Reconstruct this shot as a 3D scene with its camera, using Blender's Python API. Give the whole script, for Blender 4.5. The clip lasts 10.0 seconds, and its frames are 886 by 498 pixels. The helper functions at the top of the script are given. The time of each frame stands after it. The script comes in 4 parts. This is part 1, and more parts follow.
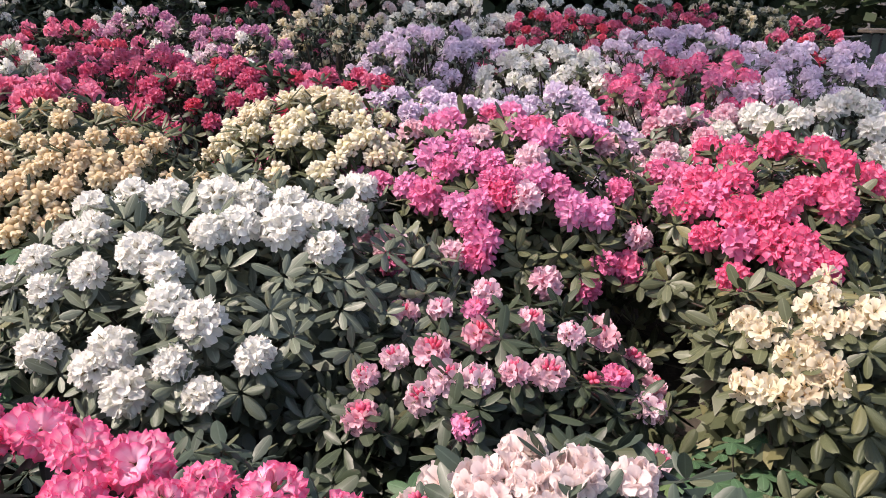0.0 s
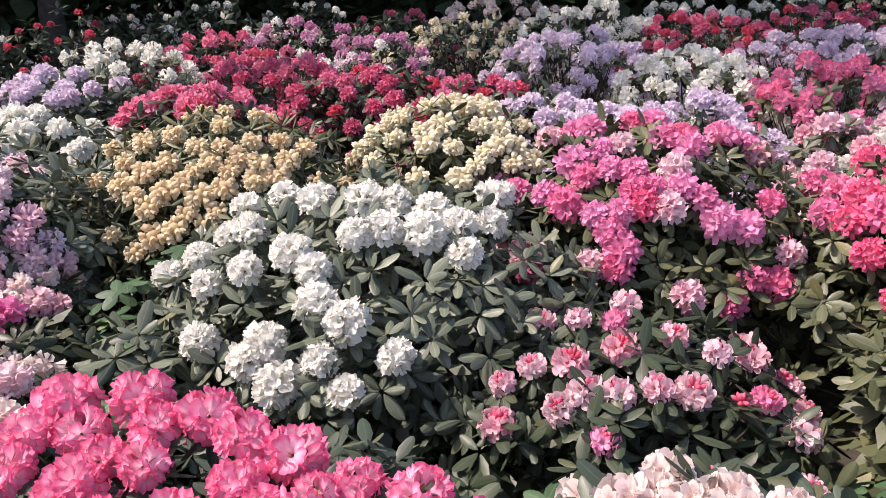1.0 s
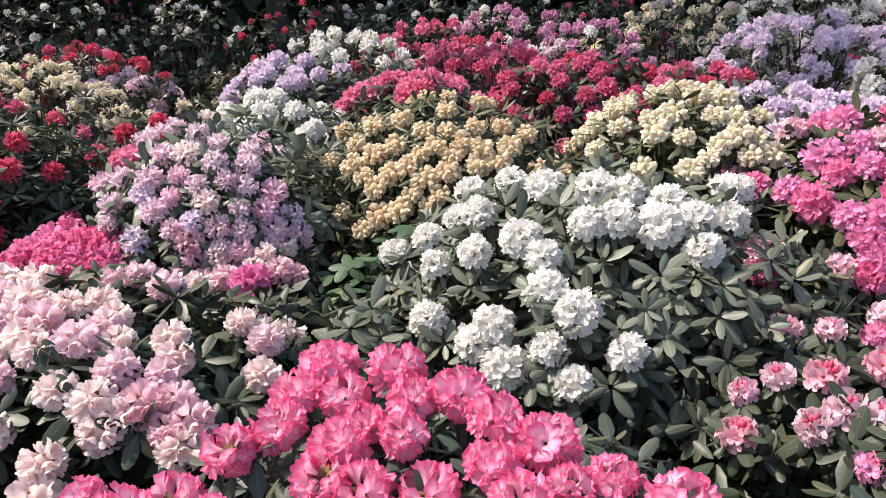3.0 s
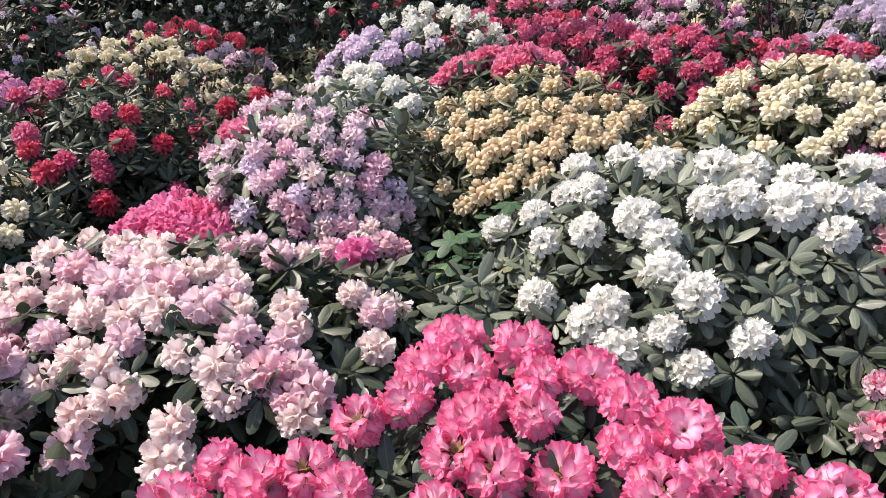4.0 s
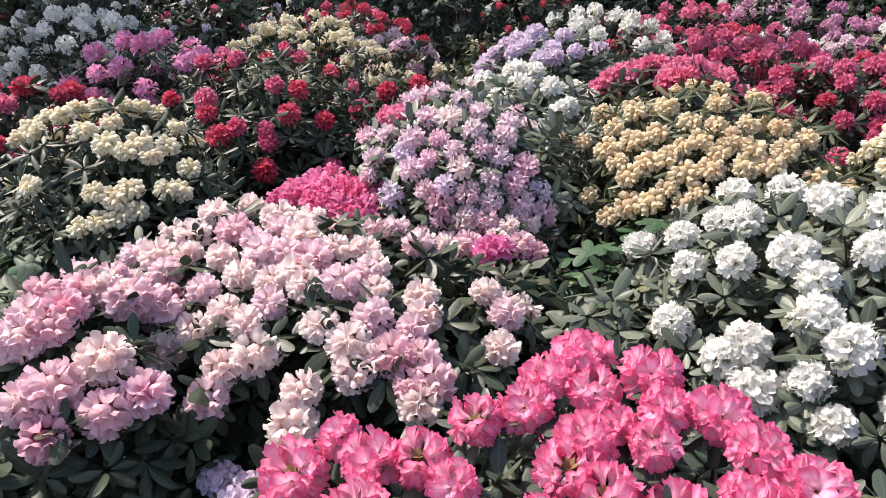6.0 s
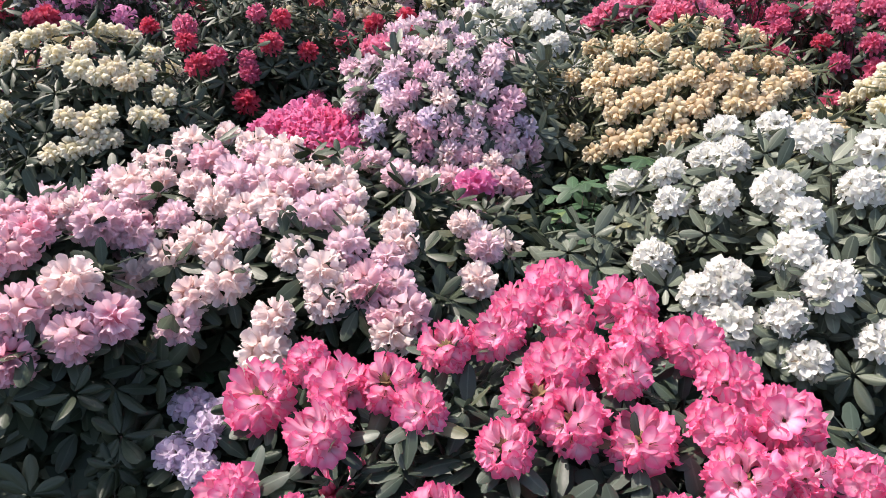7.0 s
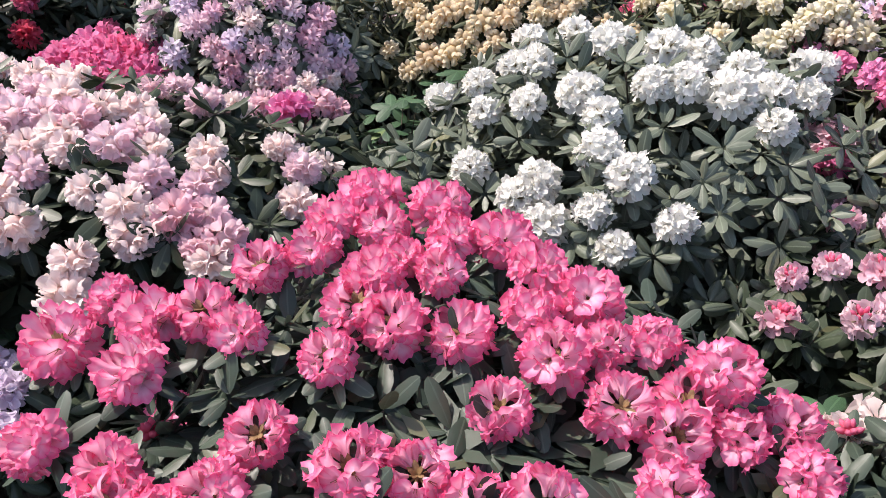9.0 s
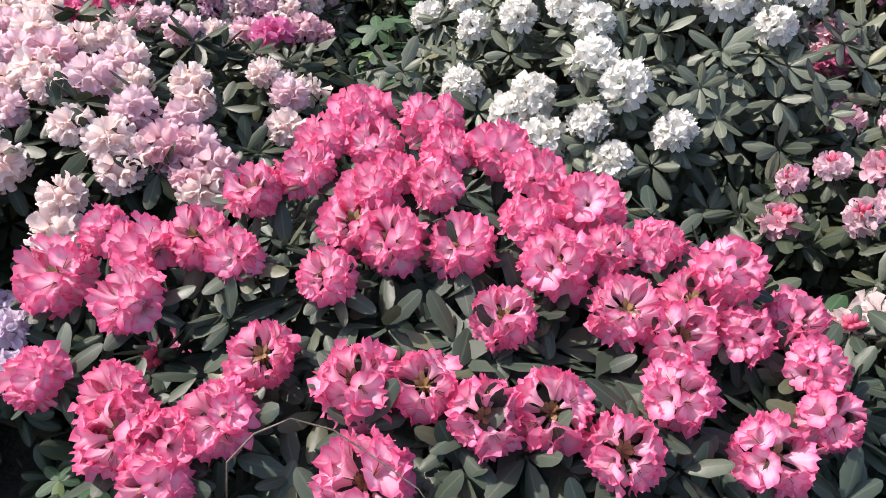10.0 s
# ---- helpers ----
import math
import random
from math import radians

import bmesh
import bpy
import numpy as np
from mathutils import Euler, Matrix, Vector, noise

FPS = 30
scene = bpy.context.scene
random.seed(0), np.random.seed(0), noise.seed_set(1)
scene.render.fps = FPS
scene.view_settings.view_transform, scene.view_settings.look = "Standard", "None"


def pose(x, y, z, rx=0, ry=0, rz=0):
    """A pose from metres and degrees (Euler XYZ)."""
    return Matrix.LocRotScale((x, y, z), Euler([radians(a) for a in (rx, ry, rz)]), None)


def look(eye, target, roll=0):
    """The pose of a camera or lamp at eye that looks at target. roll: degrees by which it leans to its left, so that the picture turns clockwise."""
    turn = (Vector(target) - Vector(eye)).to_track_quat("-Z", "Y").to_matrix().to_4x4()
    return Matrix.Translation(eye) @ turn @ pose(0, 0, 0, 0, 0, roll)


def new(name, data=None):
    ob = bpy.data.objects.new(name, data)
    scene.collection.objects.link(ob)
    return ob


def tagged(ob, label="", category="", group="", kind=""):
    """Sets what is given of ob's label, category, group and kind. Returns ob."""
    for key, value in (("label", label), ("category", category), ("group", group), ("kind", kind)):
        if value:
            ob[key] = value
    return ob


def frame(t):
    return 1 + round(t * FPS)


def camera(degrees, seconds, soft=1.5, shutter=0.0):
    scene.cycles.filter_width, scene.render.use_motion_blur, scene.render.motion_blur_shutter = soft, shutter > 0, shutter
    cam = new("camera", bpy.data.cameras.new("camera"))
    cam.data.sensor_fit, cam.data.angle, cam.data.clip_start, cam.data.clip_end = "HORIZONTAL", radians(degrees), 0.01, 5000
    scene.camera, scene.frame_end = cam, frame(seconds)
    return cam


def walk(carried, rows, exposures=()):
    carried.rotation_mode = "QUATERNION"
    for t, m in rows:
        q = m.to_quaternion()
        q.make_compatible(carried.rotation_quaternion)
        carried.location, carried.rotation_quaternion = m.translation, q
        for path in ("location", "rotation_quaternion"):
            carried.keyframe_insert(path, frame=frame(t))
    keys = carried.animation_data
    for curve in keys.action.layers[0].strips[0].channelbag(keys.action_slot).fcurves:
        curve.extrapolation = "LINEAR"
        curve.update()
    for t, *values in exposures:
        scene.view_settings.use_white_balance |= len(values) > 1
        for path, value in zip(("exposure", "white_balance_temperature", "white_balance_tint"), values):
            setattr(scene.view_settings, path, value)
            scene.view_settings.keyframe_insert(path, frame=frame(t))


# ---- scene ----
# ---------------------------------------------------------------- camera
cam = camera(61.9, 10.0, soft=0.5)
PATH = [
    (0, (-0.043, 0.123, 1.554), (0.009, 2.013, 0.903), 0.3),
    (0.5, (-0.061, 0.117, 1.558), (-0.136, 2.011, 0.919), -0.3),
    (1, (-0.098, 0.118, 1.565), (-0.374, 1.994, 0.927), -1.1),
    (1.5, (-0.147, 0.111, 1.572), (-0.538, 1.968, 0.939), -1.4),
    (2, (-0.181, 0.108, 1.573), (-0.678, 1.938, 0.937), -1.6),
    (2.5, (-0.217, 0.109, 1.566), (-0.836, 1.902, 0.931), -1.7),
    (4, (-0.384, 0.08, 1.543), (-1.289, 1.721, 0.845), -2.9),
    (4.5, (-0.42, 0.075, 1.541), (-1.411, 1.666, 0.842), -1.5),
    (5, (-0.417, 0.071, 1.565), (-1.548, 1.565, 0.868), 0.1),
    (5.5, (-0.406, 0.069, 1.568), (-1.59, 1.523, 0.872), 0.4),
    (6.8, (-0.383, 0.095, 1.53), (-1.572, 1.514, 0.774), 2.4),
    (7, (-0.379, 0.113, 1.513), (-1.52, 1.523, 0.671), 2.4),
    (7.5, (-0.344, 0.141, 1.494), (-1.274, 1.66, 0.584), 3.4),
    (8, (-0.315, 0.146, 1.492), (-1.118, 1.739, 0.588), 4.0),
    (8.5, (-0.314, 0.141, 1.482), (-1.076, 1.745, 0.562), 4.0),
    (9, (-0.327, 0.14, 1.466), (-1.066, 1.719, 0.486), 3.4),
    (9.5, (-0.327, 0.145, 1.451), (-1.043, 1.699, 0.416), 1.7),
    (10, (-0.328, 0.141, 1.423), (-1.013, 1.642, 0.292), 0.8),
]
walk(cam, [(t, look(eye, target, roll)) for t, eye, target, roll in PATH], [(0, 0.80, 7150, 21), (2.5, 0.84, 7000, 19), (5.0, 0.88, 6900, 16), (7.0, 0.88, 6800, 16), (8.5, 0.84, 6700, 17), (10, 0.80, 6700, 17)])

# ---------------------------------------------------------------- light
SUN_AZ, SUN_EL = 190.0, 54.0      # degrees, counter-clockwise from +x: high, on the left
world = bpy.data.worlds.new("daylight")
scene.world = world
world.use_nodes = True
wn = world.node_tree
sky = wn.nodes.new("ShaderNodeTexSky")
sky.sky_type = "NISHITA"
sky.sun_disc = False
sky.sun_elevation = radians(SUN_EL)
sky.sun_rotation = radians(90 - SUN_AZ)
sky.air_density, sky.dust_density, sky.ozone_density = 1.0, 2.0, 1.0
wn.links.new(sky.outputs[0], wn.nodes["Background"].inputs[0])
wn.nodes["Background"].inputs[1].default_value = 0.15
lamp = bpy.data.lights.new("sun", "SUN")
lamp.energy, lamp.angle, lamp.color = 3.6, radians(0.6), (1.0, 0.95, 0.87)
to_sun = Vector((math.cos(radians(SUN_EL)) * math.cos(radians(SUN_AZ)), math.cos(radians(SUN_EL)) * math.sin(radians(SUN_AZ)), math.sin(radians(SUN_EL))))
sun = new("sun", lamp)
sun.matrix_world = look(to_sun * 30, (0, 0, 0))


# ---------------------------------------------------------------- materials
def nodes_of(name):
    m = bpy.data.materials.new(name)
    m.use_nodes = True
    t = m.node_tree
    t.nodes.clear()
    out = t.nodes.new("ShaderNodeOutputMaterial")
    return m, t, out


def add(t, kind, **values):
    n = t.nodes.new(kind)
    for key, value in values.items():
        n.inputs[key.replace("_", " ")].default_value = value
    return n


def ramp(t, source, stops):
    n = t.nodes.new("ShaderNodeValToRGB")
    e = n.color_ramp.elements
    while len(e) < len(stops):
        e.new(0.5)
    for i, (p, c) in enumerate(stops):
        e[i].position = p
        e[i].color = (*c, 1)
    t.links.new(source, n.inputs[0])
    return n.outputs[0]


def mixed(t, fac, a, b, blend="MIX"):
    n = t.nodes.new("ShaderNodeMix")
    n.data_type, n.blend_type = "RGBA", blend
    for source, slot in ((fac, 0), (a, 6), (b, 7)):
        if isinstance(source, (int, float)):
            n.inputs[slot].default_value = source
        elif isinstance(source, tuple):
            n.inputs[slot].default_value = (*source, 1)
        else:
            t.links.new(source, n.inputs[slot])
    return n.outputs[2]


def math_node(t, op, a, b=0.0):
    n = t.nodes.new("ShaderNodeMath")
    n.operation = op
    for i, v in enumerate((a, b)):
        if isinstance(v, (int, float)):
            n.inputs[i].default_value = v
        else:
            t.links.new(v, n.inputs[i])
    return n.outputs[0]


def thin(t, out, colour, rough, through_share, normal=None, spec=0.3):
    """A thin leaf or petal: gloss on the face, some light let through."""
    p = add(t, "ShaderNodeBsdfPrincipled", Roughness=rough)
    p.inputs["Specular IOR Level"].default_value = spec
    t.links.new(colour, p.inputs["Base Color"])
    tr = t.nodes.new("ShaderNodeBsdfTranslucent")
    t.links.new(colour, tr.inputs["Color"])
    m = t.nodes.new("ShaderNodeMixShader")
    m.inputs[0].default_value = through_share
    t.links.new(p.outputs[0], m.inputs[1])
    t.links.new(tr.outputs[0], m.inputs[2])
    t.links.new(m.outputs[0], out.inputs[0])
    if normal:
        t.links.new(normal, p.inputs["Normal"])
    return p


def petal(name, throat, middle, edge, fresh, share=0.35):
    """Petal pigment from throat to rim; fresh: the deeper colour of newly opened trusses."""
    m, t, out = nodes_of(name)
    along = t.nodes.new("ShaderNodeAttribute")
    along.attribute_name = "along"
    info = t.nodes.new("ShaderNodeObjectInfo")
    isle = t.nodes.new("ShaderNodeNewGeometry")
    co = t.nodes.new("ShaderNodeTexCoord")
    n1 = add(t, "ShaderNodeTexNoise", Scale=55.0, Detail=3.0)
    t.links.new(co.outputs["Object"], n1.inputs[0])
    where = math_node(t, "ADD", along.outputs["Fac"], math_node(t, "MULTIPLY", math_node(t, "SUBTRACT", n1.outputs[0], 0.5), 0.35))
    c = ramp(t, where, [(0.0, throat), (0.34, middle), (0.6, middle), (0.9, edge)])
    young = math_node(t, "POWER", info.outputs["Random"], 2.2)
    young = math_node(t, "MULTIPLY", young, share * 2)
    c = mixed(t, young, c, fresh)
    # veins and faded patches
    n2 = add(t, "ShaderNodeTexNoise", Scale=16.0, Detail=2.0)
    t.links.new(co.outputs["Object"], n2.inputs[0])
    c = mixed(t, math_node(t, "MULTIPLY", n2.outputs[0], 0.22), c, tuple(min(1, v * 0.5 + 0.42) for v in middle))
    h = t.nodes.new("ShaderNodeHueSaturation")
    t.links.new(c, h.inputs["Color"])
    t.links.new(math_node(t, "ADD", math_node(t, "MULTIPLY", isle.outputs["Random Per Island"], 0.22), 0.87), h.inputs["Value"])
    # fine ribs that run from throat to rim
    across = t.nodes.new("ShaderNodeAttribute")
    across.attribute_name = "side"
    ribs = math_node(t, "SINE", math_node(t, "ADD", math_node(t, "MULTIPLY", across.outputs["Fac"], 11.0), math_node(t, "MULTIPLY", n1.outputs[0], 5.0)))
    bump = add(t, "ShaderNodeBump", Strength=0.35, Distance=0.002)
    t.links.new(math_node(t, "ADD", n1.outputs[0], math_node(t, "MULTIPLY", ribs, 0.18)), bump.inputs["Height"])
    thin(t, out, h.outputs[0], 0.55, 0.46, bump.outputs[0], 0.25)
    return m


def foliage_material(name, dark, light, tired, rough=0.42):
    """Leathery leaves: island by island between dark and light, a few tired olive ones, pale midrib."""
    m, t, out = nodes_of(name)
    info = t.nodes.new("ShaderNodeObjectInfo")
    isle = t.nodes.new("ShaderNodeNewGeometry")
    co = t.nodes.new("ShaderNodeTexCoord")
    rib = t.nodes.new("ShaderNodeAttribute")
    rib.attribute_name = "along"
    r = math_node(t, "FRACT", math_node(t, "ADD", info.outputs["Random"], isle.outputs["Random Per Island"]))
    c = ramp(t, r, [(0.0, dark), (0.55, light), (0.9, light), (1.0, tired)])
    n = add(t, "ShaderNodeTexNoise", Scale=38.0, Detail=4.0)
    t.links.new(co.outputs["Object"], n.inputs[0])
    c = mixed(t, math_node(t, "MULTIPLY", n.outputs[0], 0.5), c, dark)
    c = mixed(t, math_node(t, "MULTIPLY", math_node(t, "GREATER_THAN", rib.outputs["Fac"], 0.9), 0.25), c, tuple(min(1, v * 1.8 + 0.03) for v in light))
    bump = add(t, "ShaderNodeBump", Strength=0.3, Distance=0.003)
    t.links.new(n.outputs[0], bump.inputs["Height"])
    p = thin(t, out, c, rough, 0.12, bump.outputs[0], 0.42)
    rr = math_node(t, "ADD", math_node(t, "MULTIPLY", n.outputs[0], 0.25), rough - 0.12)
    t.links.new(rr, p.inputs["Roughness"])
    return m


def rough_material(name, a, b, scale=12.0, rough=0.85, bump_size=0.01):
    m, t, out = nodes_of(name)
    co = t.nodes.new("ShaderNodeTexCoord")
    n1 = add(t, "ShaderNodeTexNoise", Scale=scale, Detail=8.0)
    n2 = add(t, "ShaderNodeTexNoise", Scale=scale * 9, Detail=4.0)
    t.links.new(co.outputs["Object"], n1.inputs[0])
    t.links.new(co.outputs["Object"], n2.inputs[0])
    f = math_node(t, "ADD", math_node(t, "MULTIPLY", n1.outputs[0], 0.6), math_node(t, "MULTIPLY", n2.outputs[0], 0.4))
    c = ramp(t, f, [(0.35, a), (0.65, b)])
    p = add(t, "ShaderNodeBsdfPrincipled", Roughness=rough)
    t.links.new(c, p.inputs["Base Color"])
    bp = add(t, "ShaderNodeBump", Strength=0.6, Distance=bump_size)
    t.links.new(f, bp.inputs["Height"])
    t.links.new(bp.outputs[0], p.inputs["Normal"])
    t.links.new(p.outputs[0], out.inputs[0])
    return m


# petals: throat, middle, edge, fresh
PETAL = {
    "rose_edge": petal("petal_rose_edge", (0.92, 0.66, 0.74), (0.93, 0.55, 0.70), (0.91, 0.145, 0.36), (0.90, 0.15, 0.35), 0.24),
    "white": petal("petal_white", (0.84, 0.85, 0.70), (0.90, 0.895, 0.845), (0.905, 0.90, 0.855), (0.88, 0.84, 0.76), 0.20),
    "blush": petal("petal_blush", (0.90, 0.68, 0.63), (0.91, 0.78, 0.75), (0.93, 0.83, 0.80), (0.90, 0.64, 0.66), 0.15),
    "blush_lilac": petal("petal_blush_lilac", (0.87, 0.64, 0.64), (0.88, 0.7, 0.75), (0.89, 0.64, 0.72), (0.86, 0.42, 0.5), 0.25),
    "lilac": petal("petal_lilac", (0.88, 0.76, 0.78), (0.88, 0.70, 0.77), (0.89, 0.74, 0.80), (0.86, 0.5, 0.64), 0.35),
    "yellow": petal("petal_yellow", (0.74, 0.57, 0.33), (0.81, 0.69, 0.47), (0.83, 0.74, 0.56), (0.76, 0.57, 0.38), 0.25),
    "cream": petal("petal_cream", (0.76, 0.68, 0.42), (0.84, 0.79, 0.62), (0.86, 0.82, 0.69), (0.82, 0.67, 0.52), 0.20),
    "pink": petal("petal_pink", (0.88, 0.60, 0.74), (0.89, 0.48, 0.70), (0.88, 0.32, 0.58), (0.87, 0.10, 0.30), 0.35),
    "pink_pale": petal("petal_pink_pale", (0.86, 0.30, 0.42), (0.89, 0.60, 0.69), (0.90, 0.68, 0.76), (0.86, 0.22, 0.34), 0.22),
    "pink_red": petal("petal_pink_red", (0.9, 0.58, 0.68), (0.88, 0.28, 0.47), (0.86, 0.085, 0.25), (0.88, 0.4, 0.62), 0.3),
    "red": petal("petal_red", (0.68, 0.07, 0.11), (0.66, 0.045, 0.095), (0.70, 0.06, 0.14), (0.72, 0.13, 0.24), 0.25),
    "crimson": petal("petal_crimson", (0.72, 0.16, 0.26), (0.68, 0.07, 0.18), (0.74, 0.14, 0.29), (0.78, 0.27, 0.42), 0.35),
    "rose": petal("petal_rose", (0.84, 0.42, 0.54), (0.83, 0.24, 0.40), (0.84, 0.30, 0.47), (0.80, 0.09, 0.18), 0.30),
    "lavender": petal("petal_lavender", (0.82, 0.72, 0.82), (0.80, 0.68, 0.81), (0.82, 0.72, 0.84), (0.80, 0.60, 0.76), 0.2),
    "magenta": petal("petal_magenta", (0.84, 0.44, 0.62), (0.80, 0.33, 0.56), (0.82, 0.38, 0.62), (0.80, 0.2, 0.42), 0.25),
    "hot": petal("petal_hot", (0.88, 0.36, 0.54), (0.87, 0.24, 0.47), (0.87, 0.3, 0.54), (0.84, 0.08, 0.22), 0.3),
    "ivory": petal("petal_ivory", (0.80, 0.62, 0.36), (0.86, 0.77, 0.57), (0.87, 0.81, 0.66), (0.84, 0.66, 0.48), 0.25),
    "orchid": petal("petal_orchid", (0.88, 0.42, 0.62), (0.86, 0.23, 0.49), (0.87, 0.28, 0.54), (0.84, 0.2, 0.44), 0.2),
    "mauve": petal("petal_mauve", (0.60, 0.28, 0.46), (0.60, 0.20, 0.40), (0.64, 0.32, 0.50), (0.76, 0.52, 0.62), 0.30),
}
BUD = petal("petal_bud", (0.50, 0.10, 0.08), (0.76, 0.10, 0.22), (0.82, 0.20, 0.36), (0.74, 0.06, 0.12), 0.3)
LEAF = {
    "sage": foliage_material("leaf_sage_green", (0.028, 0.043, 0.030), (0.066, 0.092, 0.066), (0.15, 0.15, 0.08), 0.46),
    "grey": foliage_material("leaf_grey_green", (0.05, 0.066, 0.044), (0.155, 0.182, 0.132), (0.2, 0.2, 0.11), 0.46),
    "dark": foliage_material("leaf_dark_green", (0.025, 0.038, 0.021), (0.052, 0.071, 0.042), (0.11, 0.11, 0.055), 0.46),
    "olive": foliage_material("leaf_olive_green", (0.046, 0.056, 0.027), (0.105, 0.118, 0.062), (0.22, 0.20, 0.09), 0.46),
    "fresh": foliage_material("leaf_fresh_green", (0.030, 0.070, 0.035), (0.062, 0.13, 0.062), (0.15, 0.21, 0.06), 0.5),
    "wood": foliage_material("leaf_tree", (0.018, 0.030, 0.014), (0.045, 0.07, 0.03), (0.08, 0.09, 0.03), 0.5),
}
STEM = rough_material("bark_stem", (0.03, 0.022, 0.015), (0.07, 0.055, 0.038), 30.0, 0.8, 0.003)
PISTIL = rough_material("pistil_tan", (0.13, 0.075, 0.035), (0.28, 0.18, 0.075), 60.0, 0.6, 0.001)
CALYX = rough_material("calyx_green", (0.10, 0.09, 0.03), (0.22, 0.18, 0.07), 60.0, 0.6, 0.001)
# trunk bark colours lowered to stand for the canopy shade on the trunks
BARK = rough_material("bark_trunk", (0.025, 0.022, 0.019), (0.07, 0.06, 0.052), 9.0, 0.9, 0.03)
SOIL = rough_material("soil", (0.016, 0.012, 0.009), (0.06, 0.048, 0.036), 5.0, 0.95, 0.03)
LITTER = rough_material("dry_leaf", (0.06, 0.045, 0.035), (0.22, 0.18, 0.14), 14.0, 0.8, 0.002)


# ---------------------------------------------------------------- mesh helpers
def mesh_of(name, verts, faces, material, along=None, smooth=True):
    me = bpy.data.meshes.new(name)
    me.from_pydata([tuple(v) for v in np.asarray(verts).tolist()], [], [tuple(f) for f in np.asarray(faces).tolist()] if not isinstance(faces, list) else faces)
    if along is not None:
        along = np.asarray(along, dtype=np.float32)
        for key, row in zip(("along", "side"), along.T if along.ndim == 2 else (along,)):
            me.attributes.new(key, "FLOAT", "POINT").data.foreach_set("value", np.ascontiguousarray(row))
    if smooth:
        me.polygons.foreach_set("use_smooth", np.ones(len(me.polygons), dtype=bool))
    if material:
        me.materials.append(material)
    me.update()
    return me


def part(name, me, parent, m=None, label=""):
    ob = new(name, me)
    ob.parent = parent
    if m is not None:
        ob.matrix_local = m
    return tagged(ob, label) if label else ob


def grid_faces(nu, nv, start=0):
    return [(start + j * nu + i, start + j * nu + i + 1, start + (j + 1) * nu + i + 1, start + (j + 1) * nu + i) for j in range(nv - 1) for i in range(nu - 1)]


def frame_to(axis, spin=0.0):
    """Turn that lays z along axis, spun about it."""
    q = Vector(axis).normalized().to_track_quat("Z", "Y").to_matrix()
    return q @ Matrix.Rotation(spin, 3, "Z")


def joined(pieces):
    """Pieces of (verts, faces, along) in one."""
    vs, fs, al, n = [], [], [], 0
    for v, f, a in pieces:
        vs.append(v)
        fs += [tuple(i + n for i in face) for face in f]
        al.append(a if a.ndim == 2 else np.column_stack((a, a * 0)))
        n += len(v)
    return np.vstack(vs), fs, np.vstack(al)


def floret(rng, form, cols, rows):
    """One open corolla of five lobes, its throat at the origin and its mouth towards +z."""
    length, spread, cup, ruffle, notch, opening = FORM[form][1:7]
    # profile from throat to rim: a narrow tube that turns outwards
    steps = np.linspace(0, 1.3, 53)
    turn = np.clip((steps - 0.22) / 0.55, 0, 1)
    turn = np.radians(12 + (opening + rng.uniform(-8, 8) - 12) * turn * turn * (3 - 2 * turn))
    run_r, run_z = 0.05 + np.cumsum(np.sin(turn)) * 0.025, np.cumsum(np.cos(turn)) * 0.025
    if cup > 0.5 and len(rows) == 3:
        rows = (rows[0], 0.3, *rows[1:])
    v, al, side, f = [], [], [], []
    tilt = rng.uniform(-0.10, 0.10)
    for k in range(5):
        long = rng.uniform(0.90, 1.10)
        bend = rng.uniform(-0.14, 0.16)
        fold = rng.uniform(-0.05, 0.07)
        wide = 1.0 + rng.uniform(0.06, 0.30)
        ph = [rng.uniform(0, 6.28) for _ in range(3)]
        start = len(v)
        for j, e in enumerate(rows):
            for i in range(cols):
                t = (2 * i / (cols - 1) - 1) * (1.0 if cols > 3 else 0.72)
                reach = 1 - notch * abs(t) ** 3.2 - (0.05 * max(0.0, 1 - 4 * abs(t)) if cols > 4 else 0.0)
                reach *= 1 + (0.025 * math.sin(9.5 * t + ph[2]) * e ** 6 if cols > 8 else 0.0)
                s = e * reach * long
                open_ = max(0.0, s - 0.30) / 0.70
                # funnel, blended with a bell of round cap and turned-out rim
                r0, z0, lean = np.interp(s, steps, run_r), np.interp(s, steps, run_z), np.interp(s, steps, turn) * (1 - cup)
                arc = min(1.0, s / 0.6) * math.pi / 2
                late = max(0.0, s - 0.6) / 0.4
                r1 = spread * (0.92 * math.sin(arc) + 0.14 * late * s)
                z1 = 0.55 * (1 - math.cos(arc)) + 0.40 * late
                r, z = r0 * (1 - cup) + r1 * cup, z0 * (1 - cup) + z1 * cup
                # across the lobe: a groove down the middle, edges rolled, rim frilled
                lift = open_ * (fold * t * t - 0.05 * math.exp(-18 * t * t)) + bend * open_ ** 2
                lift += ruffle * open_ * e ** 3 * (0.5 * math.sin(4.1 * t + ph[0]) + 0.35 * math.sin(6.1 * t + ph[1]) + (0.5 * math.sin(9.5 * t + ph[2]) * e ** 3 if cols > 8 else 0.0))
                r -= lift * math.cos(lean)
                z += lift * math.sin(lean) + lift * 0.3 * cup
                a = 1.25664 * (k + t * 0.5 * (1 + (wide - 1) * open_)) + tilt * open_
                x, y = length * r * math.cos(a), length * r * math.sin(a)
                v.append((x, y, length * z + 0.02 * length * (k % 2) * open_))
                al.append(min(1.0, 0.66 * e + 0.34 * max(e ** 3, abs(t) ** 1.6 * e)))
                side.append(t + 3 * k)
        f += grid_faces(cols, len(rows), start)
    return np.array(v), f, np.column_stack((al, side))


